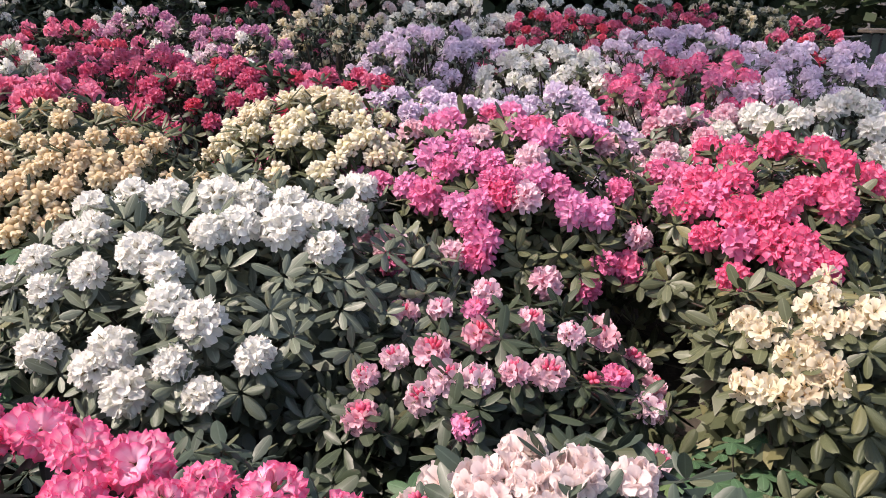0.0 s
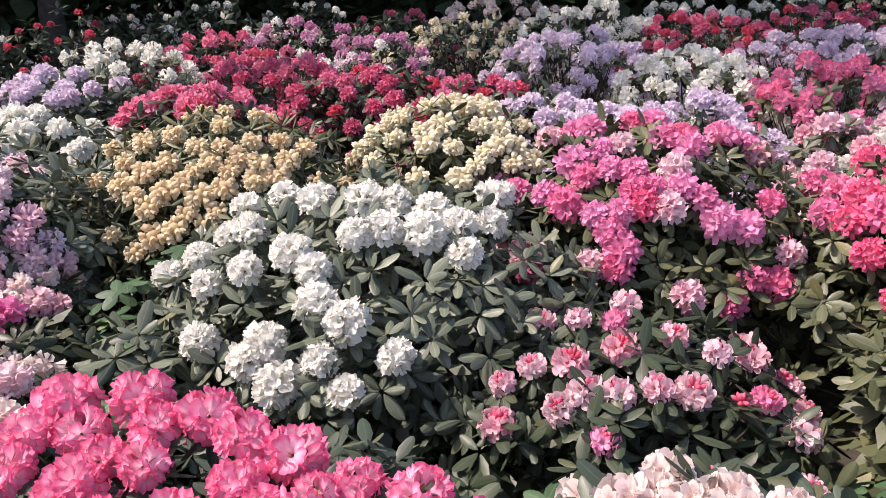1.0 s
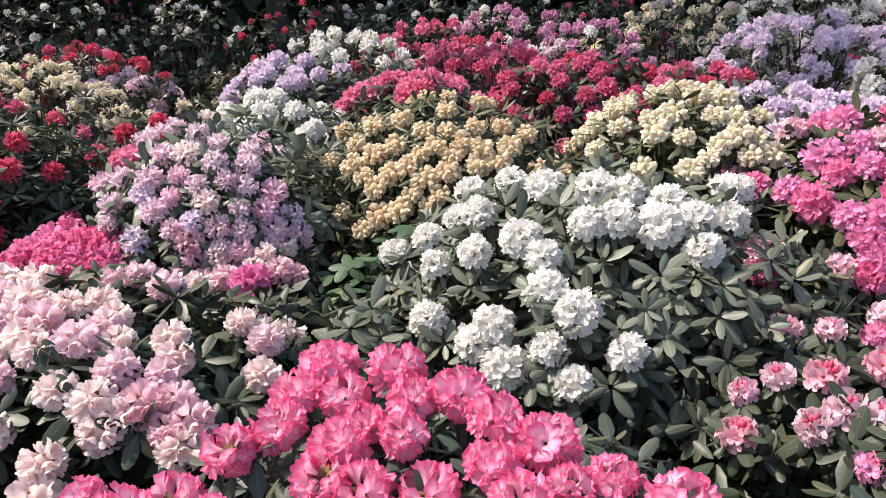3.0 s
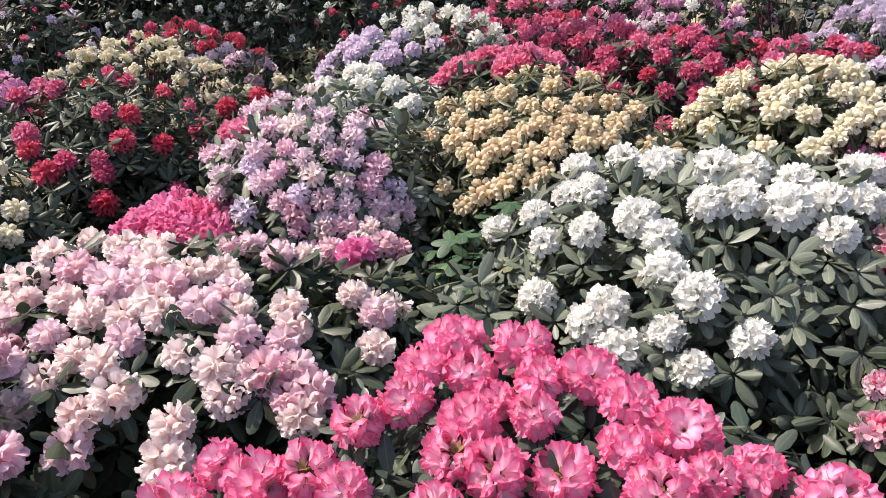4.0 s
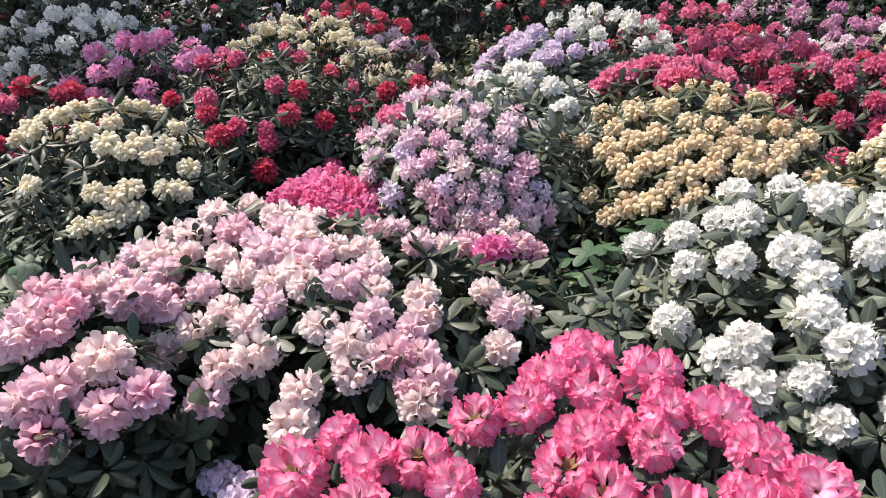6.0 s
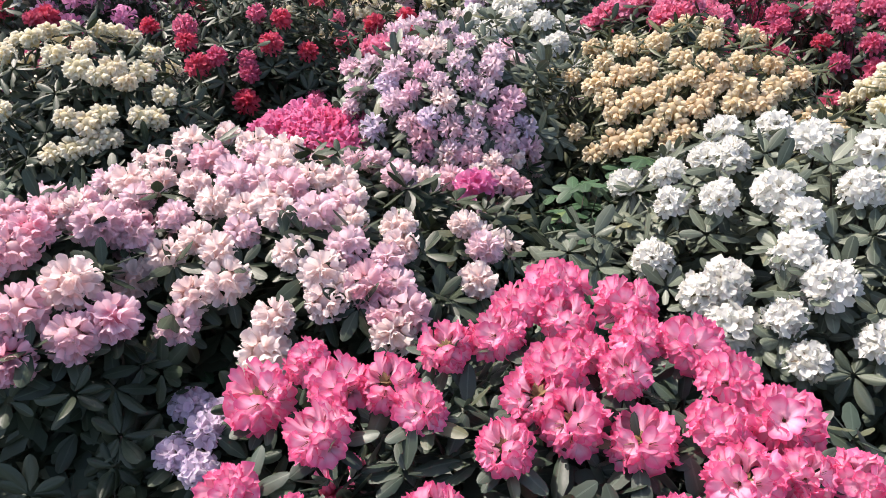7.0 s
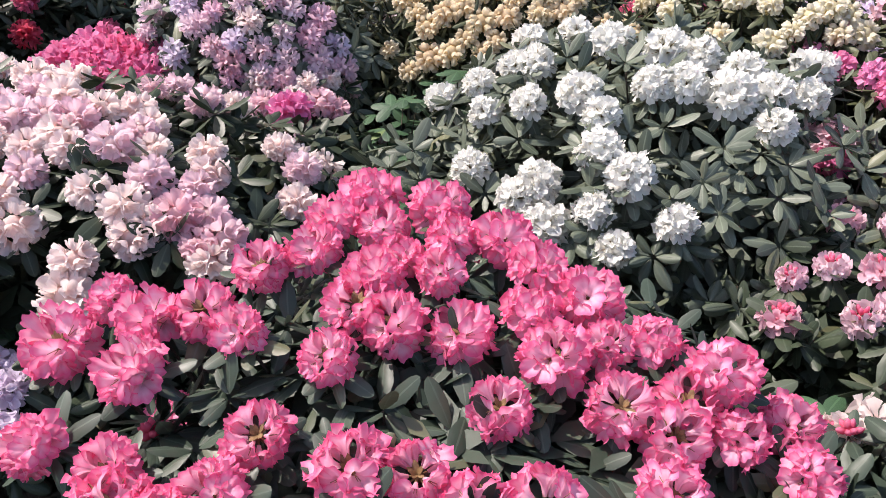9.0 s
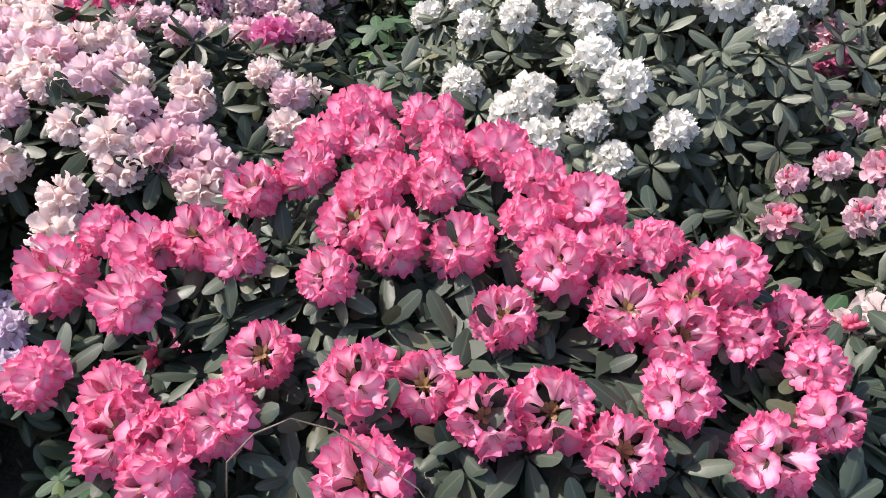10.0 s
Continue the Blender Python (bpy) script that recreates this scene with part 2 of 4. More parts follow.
def tube(points, radii, sides=5):
    pts = [Vector(p) for p in points]
    v, f = [], []
    for i, p in enumerate(pts):
        d = (pts[min(i + 1, len(pts) - 1)] - pts[max(i - 1, 0)]).normalized()
        q = frame_to(d)
        for k in range(sides):
            a = 2 * math.pi * k / sides
            v.append(p + q @ Vector((math.cos(a), math.sin(a), 0)) * radii[i])
    for i in range(len(pts) - 1):
        for k in range(sides):
            f.append((i * sides + k, i * sides + (k + 1) % sides, (i + 1) * sides + (k + 1) % sides, (i + 1) * sides + k))
    f.append(tuple(range((len(pts) - 1) * sides, len(pts) * sides)))
    return np.array([tuple(p) for p in v]), f, np.zeros(len(v))


# form: florets per ring (polar angle, count), floret length, cup width, bell, frill, notch, opening angle of the lobes, droop
FORM = {
    "frilled": (((54, 5), (84, 9)), 0.062, 0.70, 0.0, 0.085, 0.22, 66, 2),
    "ball": (((20, 4), (52, 7), (84, 8)), 0.052, 0.66, 0.0, 0.070, 0.34, 64, 4),
    "loose": (((28, 3), (60, 6), (92, 6)), 0.054, 0.60, 0.0, 0.050, 0.44, 60, 6),
    "bell": (((10, 2), (34, 7), (60, 9), (86, 8)), 0.021, 0.54, 1.0, 0.050, 0.20, 30, 62),
    "blush": (((8, 2), (34, 7), (62, 9), (90, 8)), 0.031, 0.56, 0.72, 0.110, 0.30, 75, 42),
    "star": (((22, 4), (56, 7), (90, 7)), 0.054, 0.60, 0.0, 0.060, 0.44, 64, 5),
    "opening": (((58, 5), (88, 8)), 0.054, 0.60, 0.0, 0.060, 0.34, 66, 4),
    "funnel": (((36, 3), (72, 6)), 0.062, 0.78, 0.0, 0.060, 0.38, 78, 8),
}
# corolla detail: points across a lobe, rows from throat to rim
DETAIL = {"near": (11, (0.03, 0.34, 0.60, 0.80, 0.93, 1.0)), "close": (6, (0.05, 0.42, 0.70, 0.90, 1.0)), "mid": (4, (0.05, 0.6, 1.0)), "far": (3, (0.08, 0.6, 1.0))}


def truss_layout(rng, form):
    rings, droop = FORM[form][0], FORM[form][7]
    dirs = []
    wide_open = rng.uniform(-8, 10) if form == "frilled" else 0.0
    for polar, count in rings:
        a0 = rng.uniform(0, 6.28)
        for k in range(count):
            p = radians(polar + wide_open + rng.uniform(-9, 9) + min(droop, 20) * 0.5)
            a = a0 + 2 * math.pi * k / count + rng.uniform(-0.2, 0.2)
            dirs.append(Vector((math.sin(p) * math.cos(a), math.sin(p) * math.sin(a), math.cos(p))))
    return dirs


def floret_place(rng, d, droop):
    out = d.copy()
    out.z -= math.sin(radians(droop))
    m = frame_to(out, rng.uniform(0, 6.28)).to_4x4()
    return Matrix.Translation(d * (0.018 if droop < 10 else 0.028)) @ m @ Matrix.Diagonal((*(rng.uniform(0.9, 1.1),) * 3, 1))


def pistils(rng, dirs):
    """What shows in the heart of a truss: stalks, filaments and the dry bracts of the opened bud."""
    pieces = [tube([(0, 0, -0.05), (0, 0, 0)], [0.004, 0.006], 5)]
    for d in dirs:
        pieces.append(tube([(0, 0, -0.004), tuple(d * 0.012), tuple(d * 0.026)], [0.003, 0.0024, 0.0018], 4))
        for _ in range(2):
            way = Vector((rng.uniform(-1, 1), rng.uniform(-1, 1), rng.uniform(-1, 1))) * 0.008
            pieces.append(tube([tuple(d * 0.026), tuple(d * 0.055 + way)], [0.0010, 0.0008], 3))
    v0, f0, a0 = leaf_shape(0.026, 0.006, (0, 0.3, 0.7, 1), 0.25)
    for k in range(7):
        m = np.array(Matrix.Rotation(k * 2.4, 3, "Z") @ Matrix.Rotation(radians(rng.uniform(40, 80)), 3, "X"))
        pieces.append((v0 * rng.uniform(0.7, 1.2) @ m.T + np.array((0, 0, 0.004)), f0, a0))
    return joined(pieces)


def truss_mesh(name, seed, form, material, level):
    """One whole flower head in a mesh: pedicels and all its florets."""
    rng = random.Random(seed)
    droop = FORM[form][7]
    dirs = truss_layout(rng, form)
    if level == "far":
        dirs = dirs[::2]
    pieces = []
    for d in dirs:
        v, f, a = floret(rng, form, *DETAIL[level])
        m = np.array(floret_place(rng, d, droop))
        pieces.append((v @ m[:3, :3].T + m[:3, 3], f, a))
    hold = 0.024 if droop < 10 else 0.027
    pieces.insert(0, tube([(0, 0, -0.04), (0, 0, -0.8 * hold), (0, 0, 0.2 * hold), (0, 0, 0.8 * hold), (0, 0, hold)], [0.004, 0.55 * hold, hold, 0.6 * hold, 0.1 * hold], 6))
    n_petal = sum(len(p[1]) for p in pieces)
    if level in ("near", "close") and droop < 10:
        pieces.append(pistils(rng, dirs[::2]))
    n_stalk = sum(len(p[1]) for p in pieces)
    if form == "opening":
        # the heart is still in bud
        for k in range(6):
            p, a = radians(6 + 26 * (k > 0) + rng.uniform(-8, 8)), k * 1.2566 + rng.uniform(-0.2, 0.2)
            d = Vector((math.sin(p) * math.cos(a), math.sin(p) * math.sin(a), math.cos(p)))
            v, f, al = tube([tuple(d * q) for q in (0.012, 0.028, 0.044, 0.054)], [0.003, 0.006, 0.008, 0.003], 6)
            pieces.append((v, f, np.repeat([0.2, 0.5, 0.8, 1.0], 6)))
    v, f, a = joined(pieces)
    me = mesh_of(name, v, f, material, a)
    me.materials.append(CALYX)
    me.materials.append(BUD)
    idx = np.zeros(len(f), dtype=np.int32)
    idx[n_petal:] = 1
    idx[n_stalk:] = 2
    me.polygons.foreach_set("material_index", idx)
    return me


def bud_mesh(seed):
    """A closed head: pointed buds pressed together."""
    rng = random.Random(seed)
    pieces = []
    for k in range(9):
        p, a = radians(12 + 50 * (k > 2) + rng.uniform(-8, 8)), k * 2.4
        d = Vector((math.sin(p) * math.cos(a), math.sin(p) * math.sin(a), math.cos(p)))
        pts = [tuple(d * s) for s in (0.005, 0.018, 0.032, 0.042)]
        v, f, al = tube(pts, [0.003, 0.010, 0.009, 0.002], 6)
        pieces.append((v, f, np.repeat([0.1, 0.5, 0.8, 1.0], 6)))
    v, f, al = joined(pieces)
    return mesh_of("bud", v, f, BUD, al)


BUDS = [bud_mesh(k) for k in range(3)]


# ---------------------------------------------------------------- leaves
def leaf_shape(length, width, stations, curl=0.10, across=(-1, 0, 1), roll=0.22):
    """A leaf along +y: widest past the middle, edges rolled down, a groove along the midrib."""
    v, al = [], []
    for s in stations:
        w = width * (max(0.07, math.sin(math.pi * max(0.0, s - 0.06) / 0.94) ** 0.48) if 0.06 < s < 1 else 0.05)
        for u in across:
            v.append((u * w, s * length, -curl * length * s * s - (abs(u) if len(across) < 4 else u * u + 0.12 * (u == 0)) * w * roll))
            al.append(1.0 if u == 0 else 0.0)
    return np.array(v), grid_faces(len(across), len(stations)), np.array(al)


LEAF_NEAR = leaf_shape(1.0, 0.215, (0, 0.08, 0.16, 0.34, 0.58, 0.80, 0.93, 1), 0.10, (-1, -0.66, -0.08, 0, 0.08, 0.66, 1), 0.55)
LEAF_MID = leaf_shape(1.0, 0.21, (0, 0.12, 0.45, 0.8, 0.95, 1))
LEAF_FAR = leaf_shape(1.0, 0.22, (0, 0.5, 1))
LEAF_WOOD = leaf_shape(1.0, 0.22, (0, 0.5, 1), 0.10, (-1, 1))


def whorl(rng, m, size, count, out, top=38, fall=62, narrow=1.0):
    """Adds the leaf matrices of one whorl that stands at m."""
    a0 = rng.uniform(0, 6.28)
    for k in range(count):
        a = a0 + k * 2.39996 + rng.uniform(-0.25, 0.25)
        ring = k / count
        lift = radians(rng.gauss(top - fall * ring, 18))
        l = size * rng.uniform(0.62, 1.15)
        tilt = Matrix.Rotation(a, 4, "Z") @ Matrix.Rotation(lift, 4, "X") @ Matrix.Rotation(rng.gauss(0, 0.35), 4, "Y")
        out.append(m @ tilt @ Matrix.Translation((0, 0.008, 0)) @ Matrix.Diagonal((l * narrow, l, l * rng.uniform(0.6, 2.2), 1)))


def leaf_cloud(name, mats, shape, material):
    v0, f0, a0 = shape
    M = np.array([np.array(m) for m in mats])
    V = np.einsum("nij,vj->nvi", M[:, :3, :3], v0) + M[:, None, :3, 3]
    n, k = len(M), len(v0)
    F = (np.array(f0)[None] + (np.arange(n) * k)[:, None, None]).reshape(-1, 4)
    return mesh_of(name, V.reshape(-1, 3), F, material, np.tile(a0, n))


def ground_height(x, y):
    d = math.hypot(x, y)
    return 0.055 * max(0.0, min(d, 9.0) - 2.6)


# ---------------------------------------------------------------- rhododendrons
TRUSS = {}


def truss_variants(kind, form, level):
    key = (kind, form, level)
    if key not in TRUSS:
        TRUSS[key] = [truss_mesh("flower_truss", 11 * k + 3, form, PETAL[kind], level) for k in range(5)]
    return TRUSS[key]


SPLIT = {}


def floret_variants(kind, form):
    key = (kind, form)
    if key not in SPLIT:
        rng = random.Random(5)
        for _ in range(10):
            v, f, a = floret(rng, form, *DETAIL["near"])
            SPLIT.setdefault(key, []).append(mesh_of("floret", v, f, PETAL[kind], a))
    return SPLIT[key]


def on_dome(c, r, az, el):
    u = Vector((math.cos(radians(el)) * math.cos(radians(az)), math.cos(radians(el)) * math.sin(radians(az)), math.sin(radians(el))))
    p = Vector((c[0] + r[0] * u.x, c[1] + r[1] * u.y, c[2] + r[2] * u.z))
    n = Vector((u.x / r[0], u.y / r[1], u.z / r[2])).normalized()
    return p, n


def rhododendron(label, kind, form, c, r, heads=(), scatter=0, level="mid", leaf="grey", size=1.15, whorls=110, leaf_size=0.085, buds=(), back=0, seed=0, leaf_parts=0, split=False, alt=(), narrow=1.0, lean=(0.0, 0.0, 0.0), bare=(16, 0.5), group="rhododendrons in the beds"):
    rng = random.Random(1000 + seed)
    g = ground_height(c[0], c[1])
    root = tagged(new("rhododendron"), label, "shrub", group)
    root.location = (c[0], c[1], g)
    c = (0.0, 0.0, c[2] - g)
    spots = [(*at, 1.0) for at in heads]

    def lump(az, el):
        return 1 + (0.16 if scatter else 0.0) * noise.noise(Vector((2.1 * math.cos(radians(az)) * math.cos(radians(el)), 2.1 * math.sin(radians(az)) * math.cos(radians(el)), 2.1 * math.sin(radians(el)) + 7.3 * seed)))

    toward = math.degrees(math.atan2(-root.location.y, -root.location.x - 0.3))
    for i in range(scatter + back):
        el = math.degrees(math.asin(1 - (i + 0.5) / (scatter or back) * 0.98)) if scatter else rng.uniform(5, 70)
        az = (i * 137.508 + rng.uniform(-14, 14)) % 360 if scatter else toward + 180 + rng.uniform(-95, 95)
        el += rng.uniform(-7, 7)
        spots.append((az, el, lump(az, el) * rng.uniform(0.95, 1.04)))
    tips = []
    for *at, out in spots:
        if len(at) == 3:      # centimetres from the foot of the shrub
            p = Vector(at) / 100
            n = Vector(((p.x - c[0]) / r[0] ** 2, (p.y - c[1]) / r[1] ** 2, (p.z - c[2]) / r[2] ** 2)).normalized()
        else:
            p, n = on_dome(c, [q * out for q in r], *at)
        axis = (n * 0.7 + Vector(lean) + Vector((rng.gauss(0, 0.14), rng.gauss(0, 0.14), 0.55))).normalized()
        k = size * rng.uniform(0.80, 1.13)
        turn = frame_to(axis, rng.uniform(0, 6.28)).to_4x4()
        m = Matrix.Translation(p - axis * 0.012 * k) @ turn @ Matrix.Diagonal((k, k, k, 1))
        tips.append((p - axis * 0.045 * k, axis))
        if split:
            dirs = truss_layout(rng, form)
            core = part("flower_truss", mesh_of("flower_truss", *pistils(rng, dirs)[:2], PISTIL), root, m)
            made = floret_variants(kind, form)
            for d in dirs:
                part("floret", rng.choice(made), core, floret_place(rng, d, FORM[form][7]))
        else:
            part("flower_truss", rng.choice(truss_variants(rng.choice(alt) if alt and rng.random() < 0.3 else kind, form, level if len(tips) <= max(len(heads), scatter) else "far")), root, m)
    for az, el in buds:
        p, n = on_dome(c, r, az, el)
        axis = (n * 0.5 + Vector((0, 0, 0.8))).normalized()
        part("flower_bud", rng.choice(BUDS), root, Matrix.Translation(p) @ frame_to(axis).to_4x4() @ Matrix.Scale(0.72, 4), "closed red flower bud")
        tips.append((p - axis * 0.01, axis))
    mats = []
    for p, axis in tips:
        whorl(rng, Matrix.Translation(p) @ frame_to(axis).to_4x4(), leaf_size, 10 if level != "far" else 6, mats, 16, 66, narrow)
    bare_tips = []
    cap = [q for (q, _), at in zip(tips, heads) if len(at) == 3]
    for i in range(whorls):
        el = math.degrees(math.asin(1 - (i + 0.5) / whorls * 1.25)) + rng.uniform(-6, 6)
        az = i * 137.508 + rng.uniform(-20, 20)
        depth = rng.choice((0.99, 0.97, 0.94, 0.88, 0.80, 0.68)) * lump(az, el)
        p, n = on_dome(c, [q * depth for q in r], az, el)
        if cap:
            near = min(cap, key=lambda q: (q.x - p.x) ** 2 + (q.y - p.y) ** 2)
            p.z = min(p.z, near.z + rng.uniform(-0.07, 0.0))
        if p.z < 0.03 or (heads and el < bare[0] and rng.random() < bare[1]):
            continue
        if any((p - q).length < 0.055 * size for q, _ in tips[: len(spots)]):
            continue
        if heads and n.x * root.location.x + n.y * root.location.y > 0.25 * root.location.length and rng.random() < 0.55:
            continue
        axis = (n * 0.75 + Vector((rng.gauss(0, 0.2), rng.gauss(0, 0.2), 0.5))).normalized()
        whorl(rng, Matrix.Translation(p) @ frame_to(axis).to_4x4(), leaf_size, rng.randint(7, 10), mats, 38, 62, narrow)
        bare_tips.append((p, axis))
    shape = {"near": LEAF_MID, "close": LEAF_MID, "mid": LEAF_MID, "far": LEAF_FAR}[level]
    # the leaves on the side of the path, one by one; the rest as one mass
    if leaf_parts:
        order = sorted(mats, key=lambda m: (m.translation + root.location).length)
        single, mats = order[:leaf_parts], order[leaf_parts:]
        fine = LEAF_NEAR if level in ("near", "close") else LEAF_MID
        me = mesh_of("leaf", *fine[:2], LEAF[leaf], fine[2])
        for m in single:
            part("leaf", me, root, m)
    tagged(part("foliage", leaf_cloud("foliage", mats, shape, LEAF[leaf]), root), kind="stuff")
    # extra leaves added inside the shrub to block sun, so that its heart is dark
    if heads:
        inner = []
        for i in range(int(520 * r[0] * (r[1] + r[2]))):
            el = math.degrees(math.asin(1 - (i + 0.5) / 400 * 1.1 % 1.1))
            depth = rng.uniform(0.45, 0.80)
            p, n = on_dome(c, [q * depth for q in r], i * 137.508, el)
            if p.z > 0.04 and not (el < bare[0] and bare[1] > 0.8):
                whorl(rng, Matrix.Translation(p) @ frame_to((n * 0.5 + Vector((0, 0, 1))).normalized()).to_4x4(), leaf_size * 1.25, 7, inner, 10, 40, max(narrow, 0.8))
        tagged(part("inner_foliage", leaf_cloud("inner_foliage", inner, LEAF_WOOD, LEAF[leaf]), root), kind="stuff")
    # branches, all from one stump
    sides = 4 if level != "far" else 3
    verts = [(0.03 * math.cos(2 * math.pi * k / sides), 0.03 * math.sin(2 * math.pi * k / sides), 0.0) for k in range(sides)]
    faces = []
    for p, axis in tips + bare_tips[::7]:
        q1 = p * 0.45 + Vector((rng.uniform(-0.05, 0.05), rng.uniform(-0.05, 0.05), -0.12 * p.length))
        q1.z = max(q1.z, 0.02)
        v, f, a = tube([(0, 0, 0), tuple(q1), tuple(p - axis * 0.10), tuple(p)], [0.011, 0.007, 0.004, 0.003], sides)
        start = len(verts) - sides
        faces += [tuple(i if i < sides else i + start for i in face) for face in f]
        verts += [tuple(q) for q in v[sides:]]
    v, f = np.array(verts), faces
    part("stem", mesh_of("stem", v, f, STEM), root)
    return root


# ---------------------------------------------------------------- ground
def build_ground():
    radii = np.concatenate([np.linspace(0.0, 4, 60)[1:], np.geomspace(4.2, 1500, 50)])
    n = 120
    v, f = [(0, 0, 0)], []
    for rr in radii:
        for k in range(n):
            a = 2 * math.pi * k / n
            x, y = rr * math.cos(a), rr * math.sin(a)
            z = ground_height(x, y) + 0.025 * noise.noise(Vector((x * 2.2, y * 2.2, 0))) * min(1, rr) + 0.012 * noise.noise(Vector((x * 9, y * 9, 3)))
            v.append((x, y, z - 0.01))
    for k in range(n):
        f.append((0, 1 + k, 1 + (k + 1) % n))
    for j in range(len(radii) - 1):
        for k in range(n):
            a, b = 1 + j * n + k, 1 + j * n + (k + 1) % n
            f.append((a, a + n, b + n, b))
    ob = new("ground", mesh_of("ground", v, f, SOIL))
    tagged(ob, "dark bare soil of the shrub beds with dry litter", "ground", kind="structure")


build_ground()

# ---------------------------------------------------------------- the beds, near
rhododendron("low rhododendron with frilled rose-pink trusses at the bed's edge", "rose_edge", "frilled", (-0.66, 1.07, 0.14), (0.76, 0.68, 0.66), [(-39, 25, 81), (-25, 29, 81), (-42, 16, 79), (-32, 18, 79), (-18, 21, 79), (-10, 26, 79), (-41, 7, 77), (-47, -1, 75), (-1, 23, 77), (-16, 12, 77), (10, 21, 75), (-27, 6, 76), (-26, -1, 74), (-18, -2, 73), (-7, 2, 73), (2, 12, 74), (9, 5, 72), (16, 13, 72), (23, 18, 72), (-69, -17, 69), (-59, -18, 69), (-70, -28, 66), (-53, -28, 67), (-51, -13, 71), (-41, -15, 71), (-24, -13, 71), (-26, -29, 66), (5, -8, 69), (22, 2, 69), (31, 9, 69), (31, 2, 67), (40, 8, 66), (51, 7, 64), (54, 0, 61), (47, -11, 61), (33, -9, 65), (28, -21, 63), (17, -20, 65), (9, -25, 65), (-1, -24, 66), (-10, -28, 66), (-2, -40, 62), (-58, -44, 61), (-43, -43, 62), (-38, -47, 61), (-31, -46, 61), (-26, -40, 63), (-29, -51, 59)], level="near", leaf="sage", whorls=680, leaf_size=0.078, buds=[(-145, 40)], back=5, seed=1, leaf_parts=200, split=True, size=0.79, lean=(0.05, -0.28, 0.0))
rhododendron("rounded rhododendron with pure white ball-shaped trusses and grey-green leaves", "white", "ball", (-0.72, 2.68, 0.26), (0.92, 0.83, 0.69), [(173, 55), (-167, 69), (-131, 74), (-139, 58), (-149, 45), (-132, 41), (-121, 48), (-109, 55), (-98, 51), (-88, 77), (-61, 75), (-43, 69), (-87, 62), (-75, 64), (-58, 61), (-40, 62), (-22, 59), (-48, 53), (-94, 42), (-86, 38), (-122, 28), (-104, 32), (-107, 27), (-91, 29), (-75, 30), (-99, 23), (-85, 22), (-168, 31), (-146, 54)], level="near", leaf="grey", whorls=640, leaf_size=0.082, back=8, seed=2, leaf_parts=200, split=True, size=1.03)
rhododendron("spreading rhododendron covered in pale blush-pink nodding flowers", "blush", "blush", (-2.18, 1.48, 0.2), (1.08, 0.74, 0.6), [(155, 64), (-128, 77), (-132, 68), (100, 84), (163, 83), (-170, 69), (-57, 76), (-92, 78), (-14, 78), (-39, 75), (11, 75), (-13, 69), (-17, 64), (-94, 69), (-76, 66), (-62, 66), (-47, 66), (-85, 59), (-73, 56), (-79, 49), (-65, 54), (-61, 48), (-83, 42), (-44, 56), (-37, 52), (0, 60), (-8, 56), (-16, 54), (25, 46), (31, 51), (6, 44), (-34, 48), (-27, 49), (-19, 48), (-38, 46), (-20, 43), (-26, 43), (-26, 39), (55, 63), (68, 51), (83, 58), (-69, 36), (-52, 35), (-52, 29), (-132, 54), (-121, 59), (-110, 65), (-40, 84), (-100, 86), (-60, 60), (-75, 75), (-26, 58), (-5, 70), (-50, 70), (-106, 58), (-30, 67), (-68, 43), (-50, 42), (-110, 50), (-96, 48)], level="close", leaf="dark", whorls=360, back=14, seed=3, leaf_parts=150, size=1.02, alt=("blush_lilac",))
rhododendron("rhododendron with lilac-pink open trusses beside the blush one", "blush_lilac", "blush", (-2.3, 0.8, 0.15), (0.6, 0.5, 0.62), [(-115, 84), (-31, 79), (-68, 75), (41, 85), (-61, 68), (-42, 72), (54, 79), (45, 73), (56, 68), (138, 71), (115, 67), (-12, 60), (-3, 49), (-37, 55), (-48, 51), (-19, 47), (-39, 43), (87, 53), (52, 63)], level="close", leaf="dark", whorls=270, back=8, seed=4, leaf_parts=110, alt=("blush", "pink_pale"), size=1.12)
rhododendron("upright rhododendron with many small mauve-lilac trusses", "lilac", "loose", (-2.45, 2.74, 0.4), (0.62, 0.65, 0.69), [(-145, 51), (-151, 60), (-118, 75), (-89, 59), (-112, 47), (-71, 60), (-51, 54), (-88, 48), (-71, 49), (-47, 64), (-124, 56), (-68, 71), (-89, 42), (-80, 36), (-107, 37), (-73, 41), (-61, 45), (-46, 46), (-33, 51), (-38, 43), (-57, 39), (-63, 32), (-43, 35), (-25, 39), (-32, 33), (-21, 29), (-87, 26), (-53, 30), (-43, 27), (-31, 26), (-64, 26), (-52, 22), (-21, 22), (-34, 20), (-29, 12), (-44, 19), (-105, 30), (-27, 57), (-63, 21), (-71, 30)], level="mid", leaf="grey", whorls=300, back=14, seed=5, leaf_parts=80, size=0.8, alt=("lavender", "blush", "rose", "blush_lilac"))
rhododendron("low rhododendron with blush nodding flowers below the lilac one", "blush_lilac", "blush", (-2.12, 2.4, 0.22), (0.46, 0.36, 0.46), [(-158, 40), (-162, 46), (-171, 57), (-116, 67), (-87, 66), (-56, 71), (-26, 66), (15, 64), (47, 54), (44, 50), (-24, 53), (-14, 48), (-118, 46), (-90, 49), (-72, 52), (-47, 57), (-149, 23)], level="mid", leaf="dark", whorls=90, back=4, seed=22, size=0.92, alt=("blush",))
